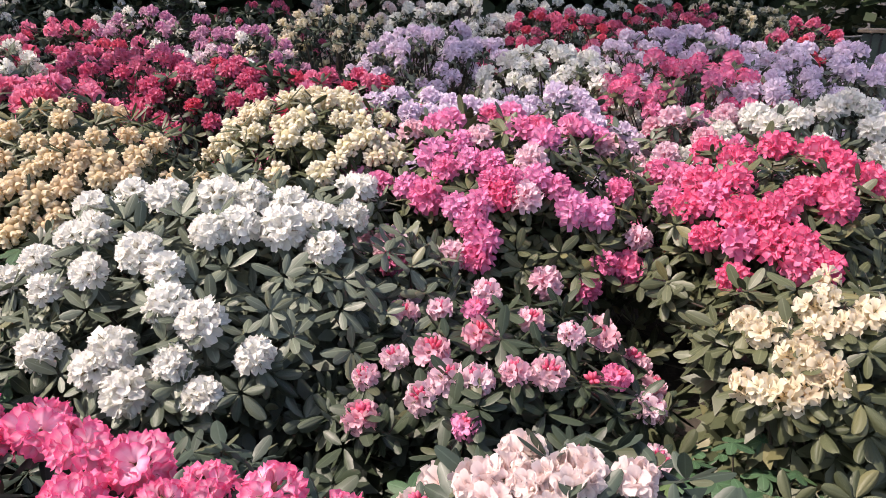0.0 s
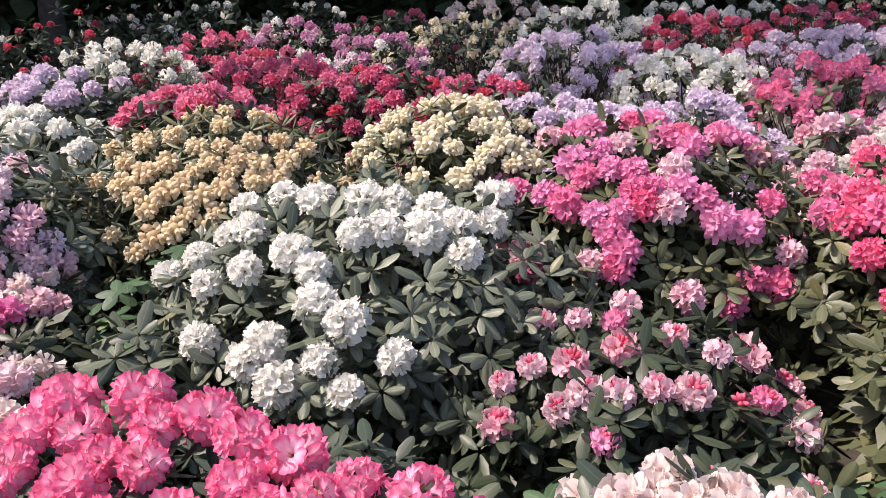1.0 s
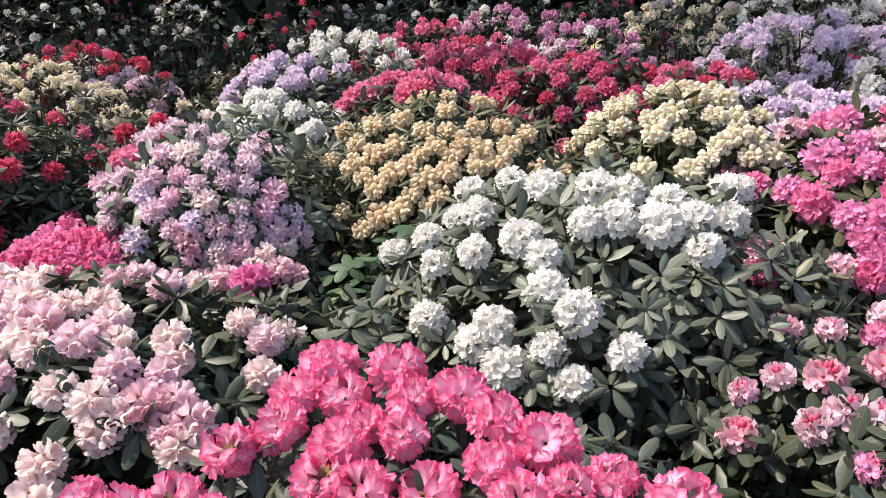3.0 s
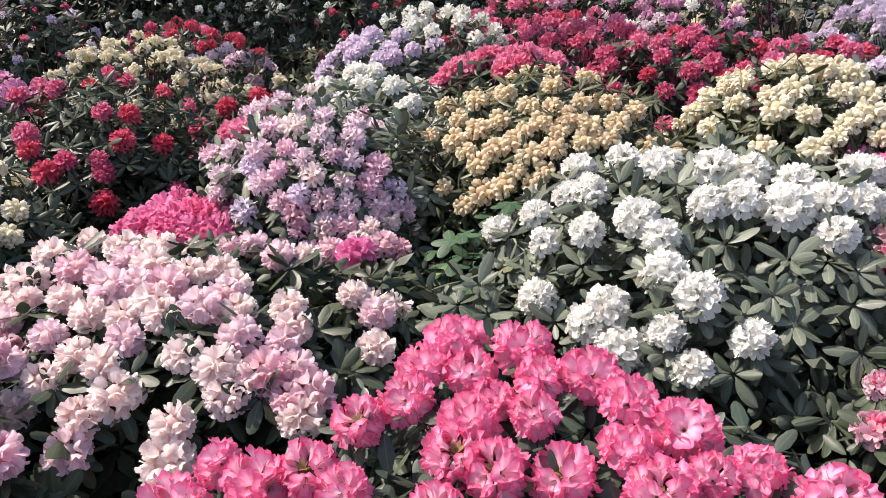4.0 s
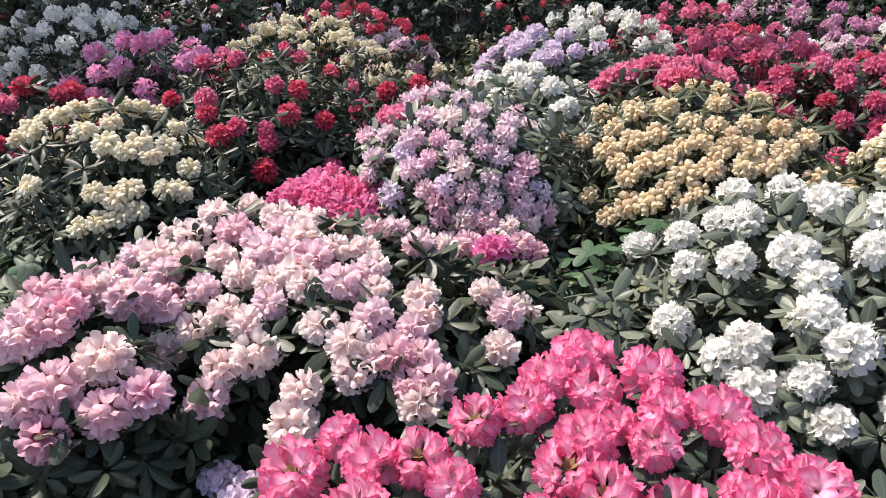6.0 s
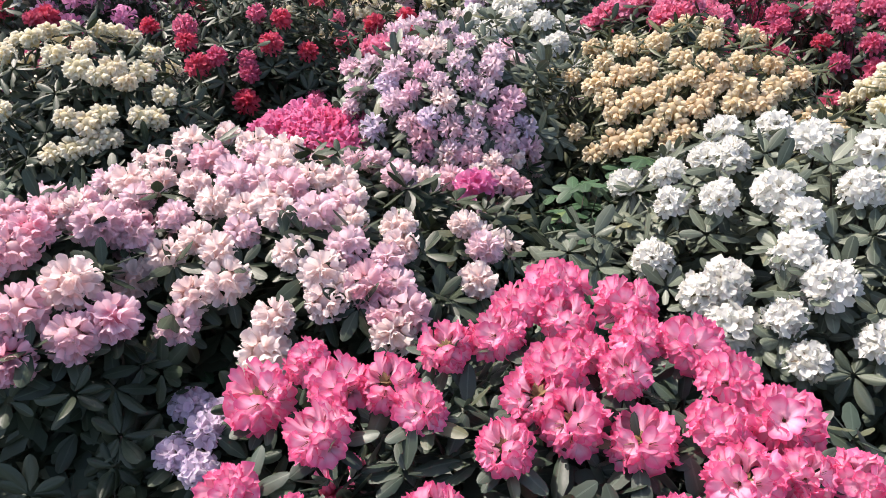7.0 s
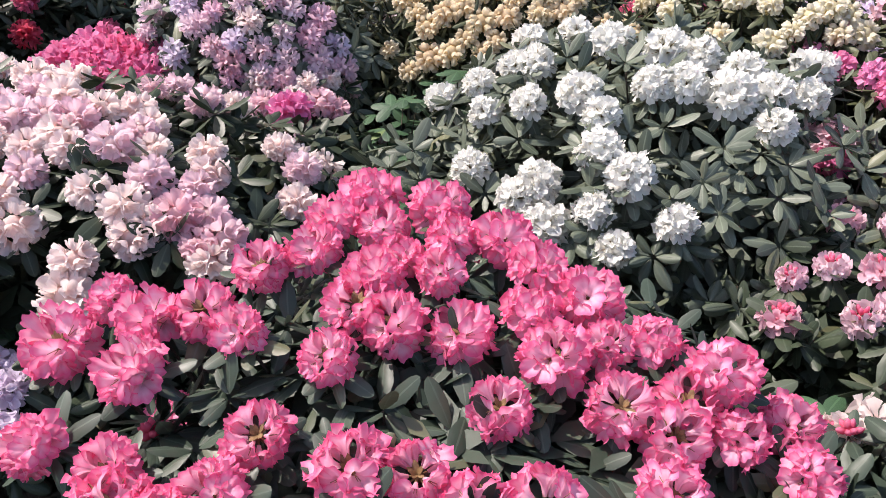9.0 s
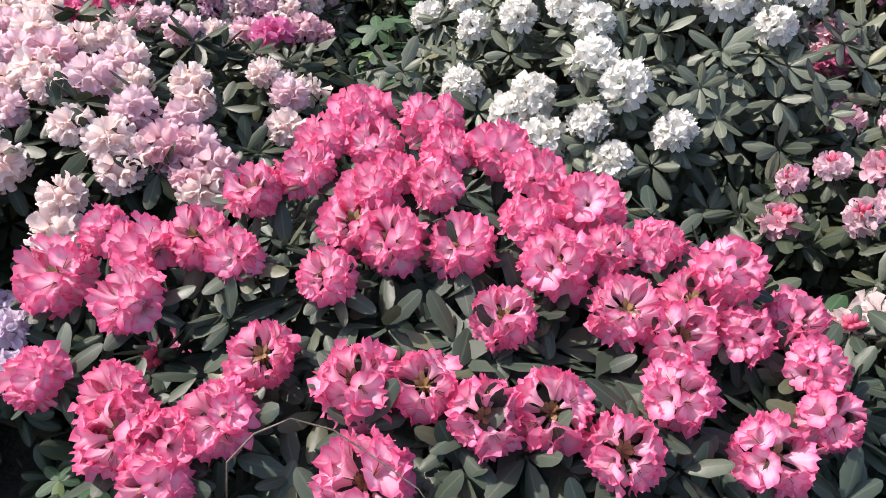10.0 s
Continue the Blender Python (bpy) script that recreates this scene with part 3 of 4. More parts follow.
rhododendron("rhododendron with golden-yellow nodding flowers and rolled leaves", "yellow", "bell", (-1.59, 3.32, 0.45), (0.8, 0.63, 0.66), [(87, 83), (5, 77), (-67, 73), (-165, 51), (-123, 59), (-107, 66), (-84, 59), (-97, 51), (-70, 58), (-51, 60), (-32, 59), (-106, 46), (-133, 39), (-161, 34), (-115, 40), (-83, 47), (-68, 47), (-54, 49), (-39, 49), (-22, 53), (-94, 38), (-80, 37), (-71, 40), (-58, 42), (-32, 38), (-18, 34), (-84, 31), (-88, 25), (-78, 26), (-95, 22), (-101, 16), (-111, 21), (-74, 31), (-99, 32), (-122, 49), (-62, 52), (-76, 51), (-87, 42), (-106, 36), (-49, 43)], level="mid", leaf="olive", whorls=280, back=14, seed=6, leaf_parts=80, size=1.12, narrow=0.55)
rhododendron("tall rhododendron with cream-yellow nodding flowers", "cream", "bell", (-0.5, 3.45, 0.4), (0.66, 0.58, 0.74), [(37, 81), (99, 85), (-27, 76), (139, 82), (163, 76), (-73, 81), (179, 60), (-179, 54), (-162, 66), (-176, 47), (-161, 53), (-176, 41), (-116, 62), (-106, 56), (-134, 56), (-66, 65), (-49, 63), (-88, 54), (-69, 51), (-47, 53), (-42, 46), (-56, 46), (-76, 46), (-84, 41), (-105, 41), (-173, 33), (-137, 45), (-57, 55), (-166, 61), (-100, 66)], level="mid", leaf="olive", whorls=260, back=12, seed=7, leaf_parts=80, size=1.15, narrow=0.6)
rhododendron("wide rhododendron with bright pink round trusses", "pink", "ball", (0.28, 3.26, 0.4), (0.8, 0.66, 0.67), [(158, 68), (164, 61), (179, 75), (102, 82), (62, 81), (-72, 74), (-110, 69), (-54, 73), (5, 58), (1, 53), (9, 63), (-131, 58), (-109, 56), (-119, 52), (-121, 65), (-98, 56), (-78, 57), (-59, 67), (-90, 49), (-78, 49), (-85, 42), (-93, 43), (-97, 48), (-71, 45), (-131, 43), (-121, 41), (-109, 38), (-101, 40), (-68, 37), (-60, 34), (-43, 40), (-164, 41), (-147, 42), (175, 37), (-103, 33), (-99, 28), (-107, 22), (-100, 22), (-128, 23), (-140, 22), (-125, 18), (-46, 23), (-62, 18), (-54, 15), (-43, 11), (-81, 14), (-69, 11)], level="mid", leaf="olive", whorls=340, back=14, seed=8, leaf_parts=110, size=1.04, alt=("pink_red", "blush_lilac", "pink_pale"))
rhododendron("low rhododendron with pale pink flowers opening from red buds", "pink_pale", "opening", (0.14, 2.2, 0.08), (0.66, 0.8, 0.55), [(128, 55), (22, 48), (24, 47), (80, 72), (159, 66), (155, 77), (119, 86), (-101, 81), (-3, 77), (-9, 66), (6, 53), (-138, 71), (-154, 63), (-156, 54), (-75, 68), (-55, 65), (-99, 66), (-116, 65), (-124, 58), (-142, 47), (-102, 54), (-22, 52), (9, 37), (1, 32), (-22, 40), (-37, 33)], level="close", leaf="dark", whorls=300, back=0, seed=9, leaf_parts=180, buds=[(-38, 57), (-66, 46), (-142, 48), (8, 40)], size=0.74, alt=("blush_lilac", "pink"))
rhododendron("rhododendron with raspberry-red and white-hearted trusses", "pink_red", "ball", (1.38, 2.98, 0.35), (0.72, 0.66, 0.65), [(136, 65), (-155, 70), (-141, 86), (-45, 79), (-50, 71), (-157, 56), (-176, 55), (-164, 46), (-150, 45), (-142, 51), (-138, 59), (-127, 47), (-120, 46), (-113, 50), (-102, 58), (-85, 59), (-86, 53), (-49, 62), (-46, 57), (-136, 37), (-124, 38), (-112, 38), (-106, 39), (-104, 33), (-97, 32), (-123, 26), (149, 50)], level="mid", leaf="olive", whorls=300, back=12, seed=10, leaf_parts=80, size=1.08, alt=("pink", "hot"))
rhododendron("rhododendron with large pale cream funnel flowers", "ivory", "funnel", (1.08, 1.98, 0.22), (0.46, 0.5, 0.6), [(-129, 79), (-136, 71), (-173, 57), (-156, 56), (-153, 60), (-126, 65), (-131, 59), (-106, 68), (-79, 72), (-125, 53), (-119, 52), (-135, 53), (-149, 41), (-142, 42), (-132, 42), (-126, 45), (-114, 49)], level="close", leaf="olive", whorls=230, back=6, seed=11, leaf_parts=110, size=0.66, bare=(38, 0.79))
rhododendron("low rhododendron with pale blush trusses close to the path", "blush", "frilled", (0.3, 1.42, 0.14), (0.52, 0.34, 0.5), [(178, 64), (-176, 71), (-159, 75), (136, 70), (-135, 81), (-121, 84), (-36, 78), (158, 38), (-160, 65), (-132, 73)], buds=[(155, 36), (164, 44)], level="close", leaf="sage", whorls=100, back=6, seed=12, leaf_parts=80, size=0.78)
rhododendron("rhododendron with scattered scarlet trusses over dark leaves", "red", "star", (-4.0, 2.75, 0.35), (0.75, 0.75, 0.78), [(-134, 63), (-76, 72), (-105, 43), (-74, 46), (-69, 40), (-52, 35), (-60, 31), (-38, 34), (-37, 29), (-26, 40), (-16, 51), (-31, 54), (-8, 36), (-10, 17), (-39, 18)], level="mid", leaf="dark", whorls=260, back=10, seed=13, size=0.88, alt=("crimson",), narrow=0.75)
rhododendron("small rhododendron with hot pink trusses", "hot", "star", (-2.75, 2.25, 0.22), (0.5, 0.44, 0.48), [(-146, 46), (-154, 54), (-121, 64), (-153, 54), (-57, 74), (-38, 63), (-52, 54), (-67, 64), (-73, 54), (-19, 71), (-142, 40), (-139, 36), (-129, 20), (-148, 46), (-116, 58), (-88, 60), (-43, 69), (-32, 57), (-43, 49), (-59, 59), (-85, 68)], level="mid", leaf="dark", whorls=70, back=6, seed=14, size=1.1)
rhododendron("small rhododendron with a single magenta truss", "orchid", "ball", (-1.78, 2.12, 0.27), (0.28, 0.28, 0.36), [(167, 67)], level="mid", leaf="dark", whorls=45, seed=15, leaf_parts=60, size=1.1)
rhododendron("open rhododendron with ivory-cream nodding flowers", "cream", "bell", (-3.5, 1.55, 0.35), (0.72, 0.58, 0.66), [(169, 81), (-158, 76), (-140, 67), (-133, 60), (-109, 73), (-104, 61), (-119, 54), (96, 82), (93, 74), (80, 69), (-27, 72), (-34, 60), (-23, 56), (-12, 59), (7, 56), (-9, 53), (-41, 40), (-32, 38), (-25, 41), (-9, 39), (-3, 38), (9, 45), (-39, 30), (-47, 28), (-31, 31), (-24, 33), (-72, 40), (37, 62), (-53, 67)], level="mid", leaf="dark", whorls=180, back=10, seed=16, size=1.1, narrow=0.7)
rhododendron("rhododendron with white loose trusses", "white", "ball", (-2.75, 3.72, 0.4), (0.62, 0.55, 0.66), [(-114, 74), (-157, 58), (-72, 79), (-93, 52), (-127, 52), (-45, 63), (-63, 34), (-57, 26), (-43, 46), (-50, 40), (-35, 49), (-43, 25), (-80, 62), (-127, 46), (-35, 29), (-39, 20), (-50, 29), (-27, 35), (-19, 31)], level="mid", leaf="grey", whorls=180, back=10, seed=17, size=1.15)
rhododendron("rhododendron with rose-pink star-shaped trusses", "rose", "star", (-2.2, 4.35, 0.45), (0.66, 0.55, 0.62), [(-172, 72), (172, 80), (91, 85), (-165, 60), (-163, 55), (-162, 46), (-165, 50), (-81, 74), (-55, 68), (-78, 64), (-176, 77), (45, 79)], level="mid", leaf="dark", whorls=180, back=10, seed=18, size=1.2)
rhododendron("rhododendron with pale lavender trusses", "lavender", "ball", (-3.4, 4.95, 0.45), (0.72, 0.6, 0.7), [(-156, 57), (-167, 76), (-68, 62), (-105, 60), (-43, 78), (-154, 48), (-41, 59), (-77, 51), (-135, 37), (-113, 54), (-64, 54), (-153, 41)], level="mid", leaf="grey", whorls=180, back=10, seed=19, size=1.25)

rhododendron("small rhododendron with pale lilac-white trusses near the soil", "lavender", "ball", (-1.72, 0.88, 0.12), (0.27, 0.22, 0.26), [(176, 77), (-27, 78), (-76, 61), (-45, 55), (63, 81)], level="close", leaf="dark", whorls=40, seed=20, leaf_parts=60, size=0.85)
rhododendron("young rhododendron without flowers, felted pale green leaves", "cream", "ball", (-1.40, 2.08, 0.30), (0.24, 0.20, 0.30), [], level="mid", leaf="grey", whorls=34, seed=21, leaf_parts=110, leaf_size=0.095)

# ---------------------------------------------------------------- the beds, farther off
FAR = [
    ("crimson-red rhododendron behind the yellow one", "crimson", "star", -1.35, 5.2, 0.85, 0.55, 1.12, 60, "dark"),
    ("bright crimson rhododendron with dense trusses", "crimson", "star", -2.2, 5.7, 0.75, 0.6, 1.18, 60, "dark"),
    ("dark red rhododendron with half-open trusses", "crimson", "star", -0.55, 5.0, 0.6, 0.55, 1.08, 40, "dark"),
    ("crimson rhododendron in a dense mass", "crimson", "star", -3.1, 6.6, 0.8, 0.6, 1.28, 60, "dark"),
    ("dusky mauve rhododendron with small trusses", "mauve", "star", -2.6, 7.5, 0.95, 0.6, 1.38, 70, "dark"),
    ("dusky pink rhododendron with small trusses", "mauve", "star", -1.6, 6.7, 0.6, 0.5, 1.28, 36, "dark"),
    ("creamy white rhododendron with nodding flowers", "cream", "bell", -0.95, 7.4, 0.95, 0.65, 1.42, 80, "dark"),
    ("white rhododendron beyond the cream one", "white", "ball", 0.2, 8.6, 1.0, 0.6, 1.48, 70, "dark"),
    ("large lavender rhododendron with round trusses", "lavender", "ball", 0.10, 6.6, 0.85, 0.6, 1.30, 75, "grey"),
    ("low pale lavender rhododendron with round trusses", "lavender", "ball", -0.05, 4.75, 0.6, 0.45, 0.98, 40, "grey"),
    ("white rhododendron with loose starry trusses", "white", "star", 0.95, 5.7, 0.75, 0.5, 1.16, 70, "olive"),
    ("lavender rhododendron low between its neighbours", "lavender", "ball", 0.75, 4.6, 0.6, 0.45, 0.95, 36, "grey"),
    ("deep crimson rhododendron in full flower", "crimson", "ball", 1.45, 8.2, 0.9, 0.7, 1.36, 80, "dark"),
    ("crimson rhododendron behind the lavender mass", "crimson", "ball", 2.9, 9.4, 0.9, 0.7, 1.42, 60, "dark"),
    ("strawberry-pink rhododendron in full flower", "pink_red", "ball", 1.72, 5.2, 0.8, 0.6, 1.16, 75, "olive"),
    ("low pale pink rhododendron among taller ones", "pink_pale", "ball", 1.55, 4.2, 0.5, 0.4, 0.95, 30, "grey"),
    ("lavender rhododendron in a long low mass", "lavender", "ball", 2.4, 7.2, 1.15, 0.6, 1.24, 80, "grey"),
    ("broad lavender rhododendron with round trusses", "lavender", "ball", 2.75, 5.2, 0.95, 0.8, 1.20, 95, "grey"),
    ("white rhododendron with bluish-white trusses", "white", "ball", 2.0, 3.95, 0.75, 0.5, 1.04, 50, "grey"),
    ("crimson rhododendron beside the fence", "crimson", "ball", 3.78, 7.70, 0.48, 0.5, 1.33, 46, "dark"),
    ("creamy yellow rhododendron at the back", "cream", "bell", 4.2, 10.8, 1.3, 0.8, 1.50, 80, "olive"),
    ("white rhododendron at the back of the bed", "white", "star", 1.6, 10.6, 1.2, 0.7, 1.48, 70, "dark"),
    ("white rhododendron far back in the bed", "white", "ball", 3.0, 11.6, 1.0, 0.7, 1.52, 50, "dark"),
    ("blush rhododendron far back in the bed", "blush", "star", -0.9, 10.2, 1.2, 0.7, 1.55, 60, "dark"),
    ("ivory-cream rhododendron beside the scarlet one", "cream", "bell", -4.85, 3.75, 0.95, 0.65, 1.20, 105, "dark"),
    ("magenta-pink rhododendron with loose trusses", "magenta", "star", -5.3, 2.75, 0.75, 0.6, 1.10, 34, "dark"),
    ("white rhododendron with loose trusses over dark leaves", "white", "star", -6.6, 2.9, 0.9, 0.8, 1.20, 50, "dark"),
    ("red rhododendron, low and dark", "red", "star", -4.9, 1.75, 0.6, 0.5, 0.92, 26, "dark"),
    ("dull red rhododendron in the shade", "red", "star", -6.3, 5.6, 0.9, 0.7, 1.18, 50, "dark"),
    ("small lilac rhododendron in the shade", "lilac", "star", -5.2, 5.0, 0.55, 0.5, 1.02, 24, "dark"),
    ("rhododendron with hardly any flowers on it", "cream", "bell", -4.3, 5.2, 0.7, 0.6, 1.05, 5, "olive"),
    ("red rhododendron with few trusses", "red", "star", -3.75, 3.75, 0.5, 0.45, 0.86, 16, "dark"),
    ("white rhododendron behind the lavender one", "white", "star", -3.55, 5.95, 0.75, 0.5, 1.28, 36, "grey"),
]
for i, (label, kind, form, x, y, rx, ry, top, count, leaf) in enumerate(FAR):
    low = ground_height(x, y) + 0.3
    level = "mid" if math.hypot(x, y) < 5.4 else "far"
    rhododendron(label, kind, form, (x, y, low), (rx, ry, top - low), scatter=int(count * (1.5 if kind in ("red", "crimson", "mauve", "lavender") else 1.3)), level=level, leaf=leaf, whorls=100 if level == "mid" else 75, seed=40 + i, alt={"red": ("crimson", "rose"), "crimson": ("red", "rose"), "mauve": ("lilac", "white")}.get(kind, ()),  size={"lavender": 1.12, "red": 1.0, "crimson": 1.0, "mauve": 0.95}.get(kind, 1.15), leaf_size=0.095)


# ---------------------------------------------------------------- low leafy plants between the shrubs
def palmate(seed, leaflets=5):
    rng = random.Random(seed)
    pieces = []
    for k in range(leaflets):
        v, f, a = leaf_shape(1.0, 0.27, (0, 0.12, 0.3, 0.55, 0.8, 0.95, 1), 0.14)
        t = np.array(Matrix.Rotation(2 * math.pi * k / leaflets + rng.uniform(-0.15, 0.15), 3, "Z") @ Matrix.Rotation(rng.uniform(-0.25, 0.05), 3, "X"))
        pieces.append(((v * rng.uniform(0.85, 1.1)) @ t.T, f, a))
    return joined(pieces)


PALM = []
for k in range(4):
    v, f, a = palmate(k)
    PALM.append(mesh_of("leaf", v, f, LEAF["fresh"], a))


def leafy_plant(label, x, y, radius, height, count, size, seed, fade=0.0):
    rng = random.Random(3000 + seed)
    g = ground_height(x, y)
    root = tagged(new("leafy_plant"), label, "plant", "leafy plants between the shrubs")
    root.location = (x, y, g)
    verts = [(0.012 * math.cos(k * 2.094), 0.012 * math.sin(k * 2.094), 0.0) for k in range(3)]
    faces = []
    for i in range(count):
        q = math.sqrt((i + 0.5) / count) * radius
        a = i * 2.39996
        p = Vector((q * math.cos(a), q * math.sin(a), height * (1 - 0.55 * (q / radius) ** 2) * rng.uniform(0.8, 1.08)))
        axis = Vector((0.5 * math.cos(a) * q / radius + rng.gauss(0, 0.22), 0.5 * math.sin(a) * q / radius + rng.gauss(0, 0.22), 1)).normalized()
        l = size * rng.uniform(0.7, 1.2)
        part("leaf", rng.choice(PALM), root, Matrix.Translation(p) @ frame_to(axis, rng.uniform(0, 6.28)).to_4x4() @ Matrix.Diagonal((l, l, l, 1)))
        v, f, al = tube([(0, 0, 0), tuple(p * 0.6 + Vector((0, 0, 0.02))), tuple(p)], [0.004, 0.003, 0.002], 3)
        start = len(verts) - 3
        faces += [tuple(n if n < 3 else n + start for n in face) for face in f]
        verts += [tuple(w) for w in v[3:]]
    part("stem", mesh_of("stem", verts, faces, STEM), root)
    return root


leafy_plant("leafy green perennial with divided leaves beneath the cream shrub", 0.80, 1.72, 0.30, 0.44, 44, 0.066, 1)
leafy_plant("leafy green perennial at the edge of the path", 1.00, 1.50, 0.26, 0.40, 34, 0.062, 2)
leafy_plant("leafy green perennial growing up between two rhododendrons", -1.34, 2.0, 0.20, 0.50, 18, 0.085, 3)
leafy_plant("leafy green perennial in the shade of the blush shrub", -1.95, 1.08, 0.22, 0.40, 18, 0.09, 4)
leafy_plant("leafy green perennial under the blush shrub", -1.72, 1.30, 0.18, 0.42, 14, 0.085, 5)
leafy_plant("pale-leaved perennial beside the ivory shrub", -3.40, 1.12, 0.42, 0.45, 40, 0.085, 6)
leafy_plant("pale-leaved perennial near the edge of the bed", -3.75, 0.85, 0.40, 0.42, 34, 0.085, 7)
leafy_plant("low green seedling on the bare soil", -1.46, 0.70, 0.10, 0.12, 10, 0.05, 8)
leafy_plant("leafy green perennial standing in the gap beside the white shrub", -1.62, 2.42, 0.22, 0.62, 22, 0.085, 10)
leafy_plant("leafy green perennial filling the gap below the yellow shrub", -1.50, 2.75, 0.24, 0.66, 22, 0.085, 11)
leafy_plant("pale green perennial in the gap beside the pink shrubs", -0.04, 1.63, 0.15, 0.40, 12, 0.07, 12)
leafy_plant("low green perennial below the white shrub", -0.35, 1.80, 0.18, 0.30, 14, 0.07, 9)


# ---------------------------------------------------------------- a bare twig arching over the low shrub
v, f, a = tube([(-0.86, 0.60, 0.55), (-0.835, 0.595, 0.66), (-0.81, 0.626, 0.694), (-0.779, 0.663, 0.70), (-0.728, 0.682, 0.684), (-0.673, 0.675, 0.675), (-0.597, 0.667, 0.655), (-0.55, 0.66, 0.60)], [0.0016, 0.0015, 0.0015, 0.0014, 0.0013, 0.0012, 0.001, 0.0008], 6)
tagged(new("twig", mesh_of("twig", v, f, LITTER)), "thin bare grey twig arching over the rose-pink shrub", "twig")

# ---------------------------------------------------------------- dry litter on the soil
def litter():
    rng = random.Random(77)
    mats = []
    for i in range(1500):
        x, y = rng.uniform(-3.2, 1.6), rng.uniform(0.2, 2.4)
        m = Matrix.Translation((x, y, ground_height(x, y) + rng.uniform(0.004, 0.02))) @ Euler((rng.gauss(0, 0.3), rng.gauss(0, 0.3), rng.uniform(0, 6.28))).to_matrix().to_4x4()
        l = rng.uniform(0.02, 0.06)
        mats.append(m @ Matrix.Diagonal((l * rng.choice((0.25, 1.1)), l, l * rng.uniform(-2, 2), 1)))
    ob = new("leaf_litter", leaf_cloud("leaf_litter", mats, LEAF_MID, LITTER))
    tagged(ob, "dry brown leaves and chips strewn on the soil", "litter", kind="stuff")


litter()


# ---------------------------------------------------------------- trees behind the beds
def tree(label, x, y, radius, height, crown_r, crown_low, seed, leaves=5200):
    rng = random.Random(500 + seed)
    g = ground_height(x, y)
    root = tagged(new("tree"), label, "tree", "trees behind the beds")
    root.location = (x, y, g)
    lean = Vector((rng.uniform(-0.02, 0.02), rng.uniform(-0.02, 0.02), 0))
    pts, rad = [], []
    for k in range(10):
        s = k / 9
        pts.append(tuple(Vector((0, 0, s * height * 0.9)) + lean * s * height + Vector((0.04 * math.sin(3 * s + seed), 0.04 * math.cos(4 * s), 0))))
        rad.append(radius * (1.35 if k == 0 else 1.0) * (1 - 0.75 * s))
    v, f, a = tube(pts, rad, 12)
    part("trunk", mesh_of("trunk", v, f, BARK), root)
    mats = []
    for b in range(22):
        z = crown_low + (height - crown_low) * (b + 0.5) / 22
        az = b * 2.39996
        reach = crown_r * math.sin(math.pi * min(0.95, 0.22 + 0.75 * b / 22)) * rng.uniform(0.75, 1.1)
        p0 = Vector((0, 0, z * 0.92))
        p2 = Vector((reach * math.cos(az), reach * math.sin(az), z + reach * 0.25))
        p1 = p0.lerp(p2, 0.5) + Vector((0, 0, 0.2))
        v, f, a = tube([tuple(p0), tuple(p1), tuple(p2)], [radius * 0.3, radius * 0.17, 0.02], 6)
        part("limb", mesh_of("limb", v, f, BARK), root)
        for i in range(leaves // 22):
            s = rng.uniform(0.25, 1.05)
            q = (p0.lerp(p1, s * 2) if s < 0.5 else p1.lerp(p2, s * 2 - 1)) + Vector((rng.gauss(0, 0.45), rng.gauss(0, 0.45), rng.gauss(0, 0.3)))
            l = rng.uniform(0.16, 0.30)
            mats.append(Matrix.Translation(q) @ Euler((rng.gauss(-0.3, 0.5), rng.gauss(0, 0.5), rng.uniform(0, 6.28))).to_matrix().to_4x4() @ Matrix.Diagonal((l * 1.4, l, l, 1)))
    tagged(part("crown", leaf_cloud("crown", mats, LEAF_WOOD, LEAF["wood"]), root), kind="stuff")
    return root


tree("tall dark-trunked tree at the back of the beds", -7.05, 10.0, 0.17, 12.0, 4.4, 2.6, 1)
tree("dark-trunked tree rising behind the white shrubs", 0.58, 11.1, 0.16, 12.0, 3.4, 3.2, 2)
# the shade trees are added, placed so that their crowns darken the back beds
tree("broad shade tree beside the beds", -12.6, 9.4, 0.20, 10.0, 4.6, 2.4, 3)
tree("broad shade tree at the wood's edge", -11.5, 11.0, 0.20, 11.0, 3.6, 2.2, 4)
tree("shade tree at the far side of the beds", -4.2, 13.5, 0.17, 12.0, 3.4, 2.6, 5)
tree("tree at the far end of the beds", 4.2, 15.5, 0.17, 12.0, 3.4, 3.0, 6)
# out of view, added only for the shadow it throws on the white shrub
tree("slim unseen tree added to shade the outer white shrub", -12.3, 1.8, 0.17, 9.5, 2.1, 3.4, 7, 3600)
# added as a shade caster: its high crown darkens the lavender and white shrubs
tree("very tall tree added so that its high crown shades the beds", -9.0, 4.3, 0.26, 25.0, 4.2, 14.5, 8, 3600)
tree("shade tree with a wide low crown behind the beds", -10.2, 13.2, 0.19, 11.0, 4.6, 2.2, 9)
tree("shade tree deep in the wood", -14.0, 8.8, 0.20, 12.0, 4.8, 2.0, 10)


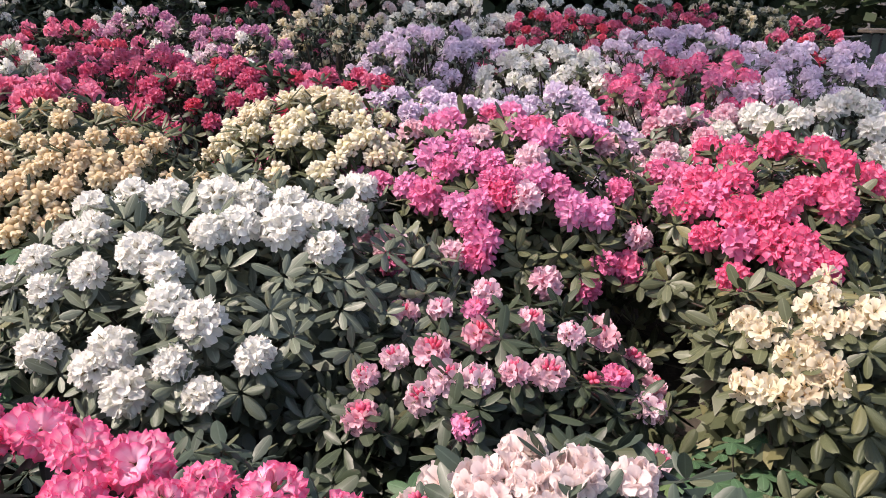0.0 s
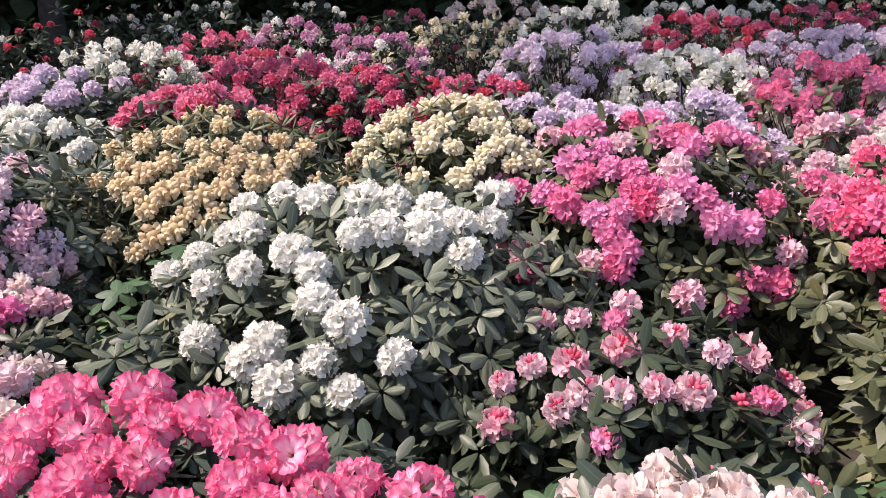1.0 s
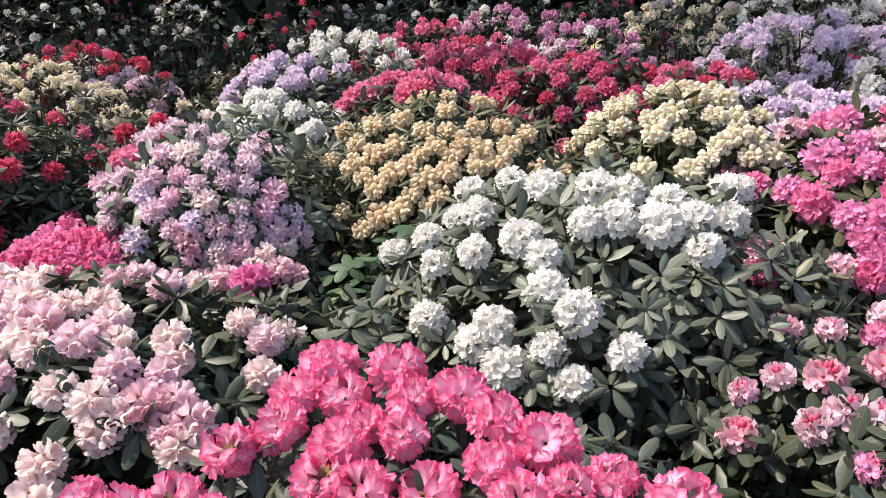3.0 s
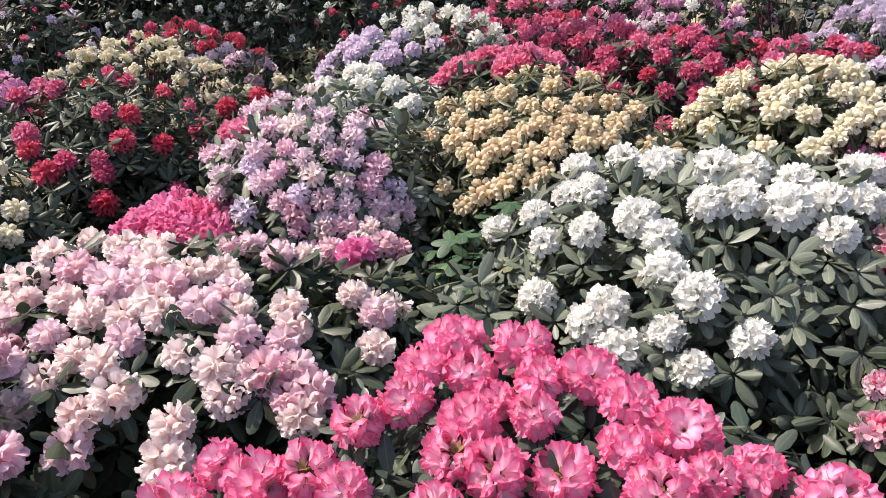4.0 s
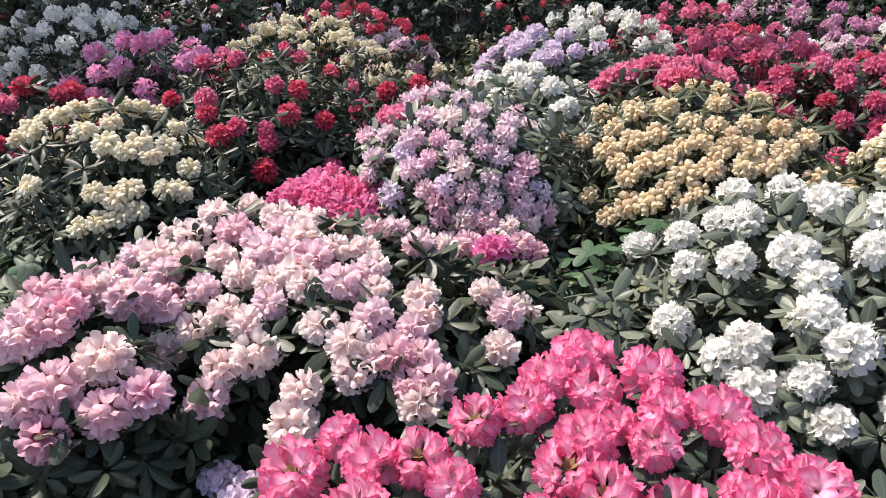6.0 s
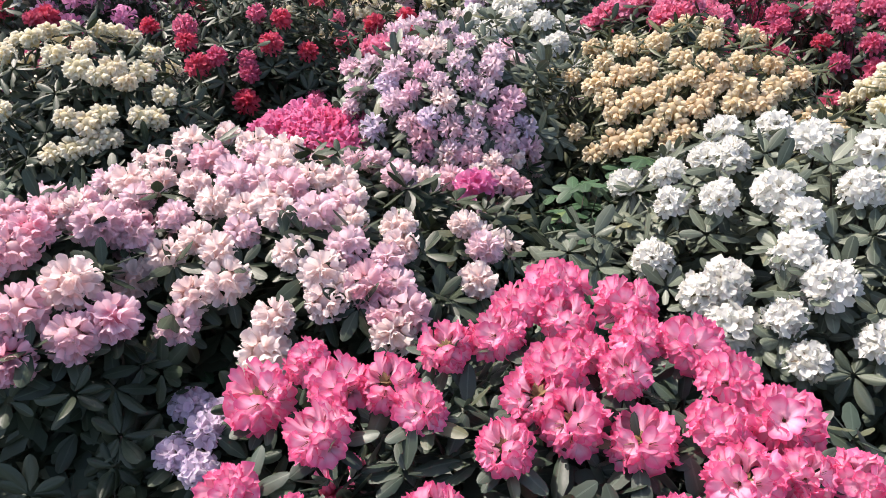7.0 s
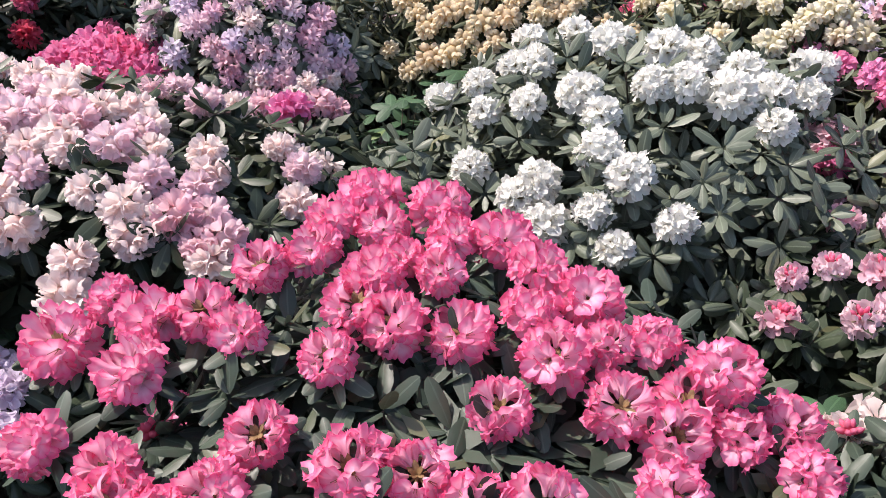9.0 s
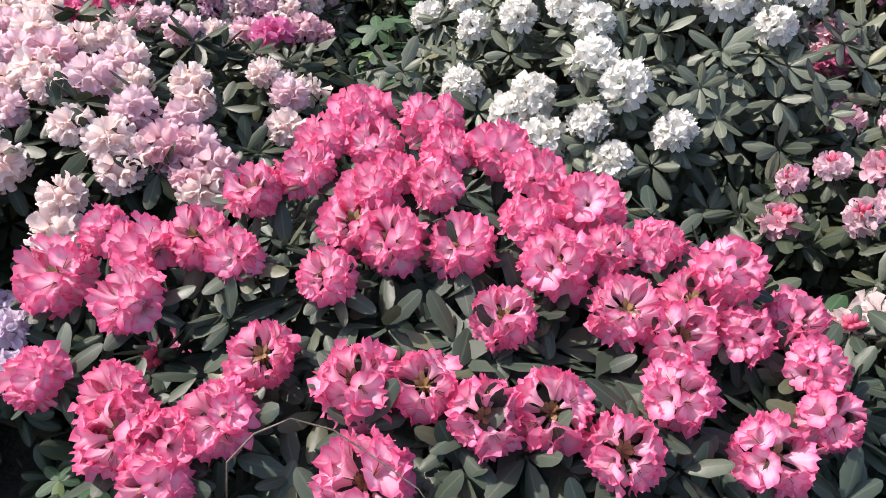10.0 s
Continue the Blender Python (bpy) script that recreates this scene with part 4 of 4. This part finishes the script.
# ---------------------------------------------------------------- shaded shrubs and the wood's edge
SHADED = [
    (-5.2, 7.6, 0.9, "red", 26), (-6.3, 7.3, 0.8, "white", 30), (-7.4, 6.4, 0.9, "white", 34), (-8.4, 5.4, 0.9, "crimson", 34),
    (-8.2, 3.8, 0.9, "white", 28), (-4.0, 8.4, 0.8, "white", 34), (-5.4, 9.2, 0.9, "blush", 34), (-7.6, 8.4, 0.9, "white", 26),
    (-9.3, 7.4, 1.0, "blush", 30), (-9.6, 4.6, 0.9, "white", 20), (-3.2, 9.6, 1.0, "white", 40), (-7.9, 1.9, 0.9, "crimson", 20),
    (-1.9, 9.0, 0.8, "crimson", 40), (-6.6, 4.3, 0.7, "lavender", 26), (5.6, 6.6, 0.9, "lavender", 50), (4.2, 6.4, 0.9, "lavender", 50),
    (-9.6, 2.7, 0.9, "blush", 26), (-10.4, 4.0, 0.9, "crimson", 24), (-9.0, 1.1, 0.9, "white", 24), (-10.6, 5.8, 1.0, "white", 26), (-8.9, 9.2, 1.0, "crimson", 30), (-6.3, 10.6, 1.0, "white", 30),
    (3.6, 4.4, 0.8, "white", 50), (2.6, 2.9, 0.7, "pink_red", 40),
]
for i, (x, y, rr, kind, count) in enumerate(SHADED):
    low = ground_height(x, y) + 0.3
    words = {"red": "red", "white": "white", "crimson": "crimson", "blush": "blush-pink", "lavender": "pale lavender", "pink_red": "raspberry-pink"}[kind]
    rhododendron("%s rhododendron with small trusses %s" % (words, "in the trees' shade" if x < 0 else "in the outer bed"), kind, "star", (x, y, low), (rr, rr * 0.8, 0.85 + 0.1 * (i % 3) if x < 0 else 0.46), scatter=count, level="far", leaf="dark", whorls=80, seed=90 + i, size=0.74 if x < 0 else 1.2, leaf_size=0.12)


def wood_edge():
    rng = random.Random(9)
    mats = []
    for i in range(30000):
        a = radians(rng.uniform(20, 195))
        d = rng.uniform(14.0, 18.5)
        k = 1.0
        if radians(50) < a < radians(66):
            d, k = rng.uniform(22, 28), 1.3
        x, y = d * math.cos(a), d * math.sin(a)
        z = rng.uniform(0.0, 1.0) ** 0.8 * (3.2 + 1.6 * noise.noise(Vector((x * 0.35, y * 0.35, 1)))) * k
        l = rng.uniform(0.28, 0.58)
        mats.append(Matrix.Translation((x, y, ground_height(x, y) + max(0.05, z))) @ Euler((rng.gauss(0.5, 0.6), rng.gauss(0, 0.6), rng.uniform(0, 6.28))).to_matrix().to_4x4() @ Matrix.Diagonal((l * 1.6, l, l, 1)))
    ob = new("woodland_edge", leaf_cloud("woodland_edge", mats, LEAF_WOOD, LEAF["wood"]))
    tagged(ob, "dark dense undergrowth at the edge of the wood", "undergrowth", kind="stuff")


wood_edge()


# ---------------------------------------------------------------- path, bin and rope at the far corner
# pale gravel coloured dark and mottled to stand for dappled tree shade
GRAVEL_SHADED = rough_material("gravel", (0.028, 0.026, 0.024), (0.095, 0.09, 0.08), 1.2, 1.0, 0.01)
GREEN_PAINT = rough_material("dark_green_paint", (0.010, 0.022, 0.018), (0.020, 0.040, 0.032), 20.0, 0.5, 0.001)
BLACK_PAINT = rough_material("black_paint", (0.010, 0.010, 0.011), (0.022, 0.022, 0.024), 25.0, 0.45, 0.001)
LID = rough_material("weathered_wood", (0.12, 0.09, 0.06), (0.26, 0.20, 0.14), 8.0, 0.7, 0.003)
PALE = rough_material("pale_plate", (0.55, 0.55, 0.53), (0.70, 0.70, 0.68), 10.0, 0.6, 0.001)
ROPE = rough_material("grey_rope", (0.12, 0.12, 0.12), (0.26, 0.25, 0.24), 90.0, 0.8, 0.002)


def box_mesh(name, size, material, bevel=0.006):
    bm = bmesh.new()
    bmesh.ops.create_cube(bm, size=1.0)
    bmesh.ops.scale(bm, vec=size, verts=bm.verts)
    bmesh.ops.bevel(bm, geom=list(bm.edges), offset=bevel, segments=2, affect="EDGES")
    me = bpy.data.meshes.new(name)
    bm.to_mesh(me)
    bm.free()
    me.materials.append(material)
    return me


def build_path():
    v, f = [], []
    steps = 40
    for k in range(steps + 1):
        d = 13.5 + 12.5 * k / steps
        for side in (51.5, 65.5):
            a = radians(side + 1.2 * math.sin(k * 0.5))
            v.append((d * math.cos(a), d * math.sin(a), ground_height(d * math.cos(a), d * math.sin(a)) + 0.035))
    for k in range(steps):
        f.append((2 * k, 2 * k + 1, 2 * k + 3, 2 * k + 2))
    tagged(new("path", mesh_of("path", v, f, GRAVEL_SHADED)), "gravel path beyond the beds, tree shade darkened into its colour", "path", kind="structure")


build_path()


def litter_bin(x, y, turn):
    g = ground_height(x, y)
    root = tagged(new("litter_bin"), "dark green slatted park litter bin with a wooden lid", "bin")
    root.matrix_world = pose(x, y, g, 0, 0, turn)
    part("body", box_mesh("body", (0.46, 0.40, 0.78), BLACK_PAINT), root, pose(0, 0, 0.43))
    for side in (-1, 1):
        for k in range(5):
            part("slat", box_mesh("slat", (0.075, 0.018, 0.80), GREEN_PAINT), root, pose(-0.19 + 0.095 * k, side * 0.215, 0.44))
    part("lid", box_mesh("lid", (0.56, 0.50, 0.035), LID), root, pose(0, 0, 0.86))
    part("foot", box_mesh("foot", (0.40, 0.34, 0.05), BLACK_PAINT), root, pose(0, 0, 0.02))


litter_bin(4.92, 8.22, -30)


def barrier_post(x, y):
    g = ground_height(x, y)
    root = tagged(new("barrier_post"), "slim dark post with a small pale plate", "post", "barrier posts")
    root.location = (x, y, g)
    v, f, a = tube([(0, 0, 0), (0, 0, 0.5), (0, 0, 1.0)], [0.035, 0.03, 0.03], 10)
    part("shaft", mesh_of("shaft", v, f, BLACK_PAINT), root)
    part("plate", box_mesh("plate", (0.13, 0.012, 0.07), PALE, 0.002), root, pose(-0.02, -0.04, 0.88, 0, 0, -30), "small pale plate")
    return root


barrier_post(5.35, 8.55)
barrier_post(4.45, 9.40)
pts, n = [], 14
for k in range(n + 1):
    s = k / n
    pts.append((5.35 - 0.90 * s, 8.55 + 0.85 * s, 0.92 + ground_height(5.0, 9.0) - 0.16 * math.sin(math.pi * s)))
v, f, a = tube(pts, [0.012] * len(pts), 6)
tagged(new("rope", mesh_of("rope", v, f, ROPE)), "thin grey barrier rope hanging between two posts", "rope")
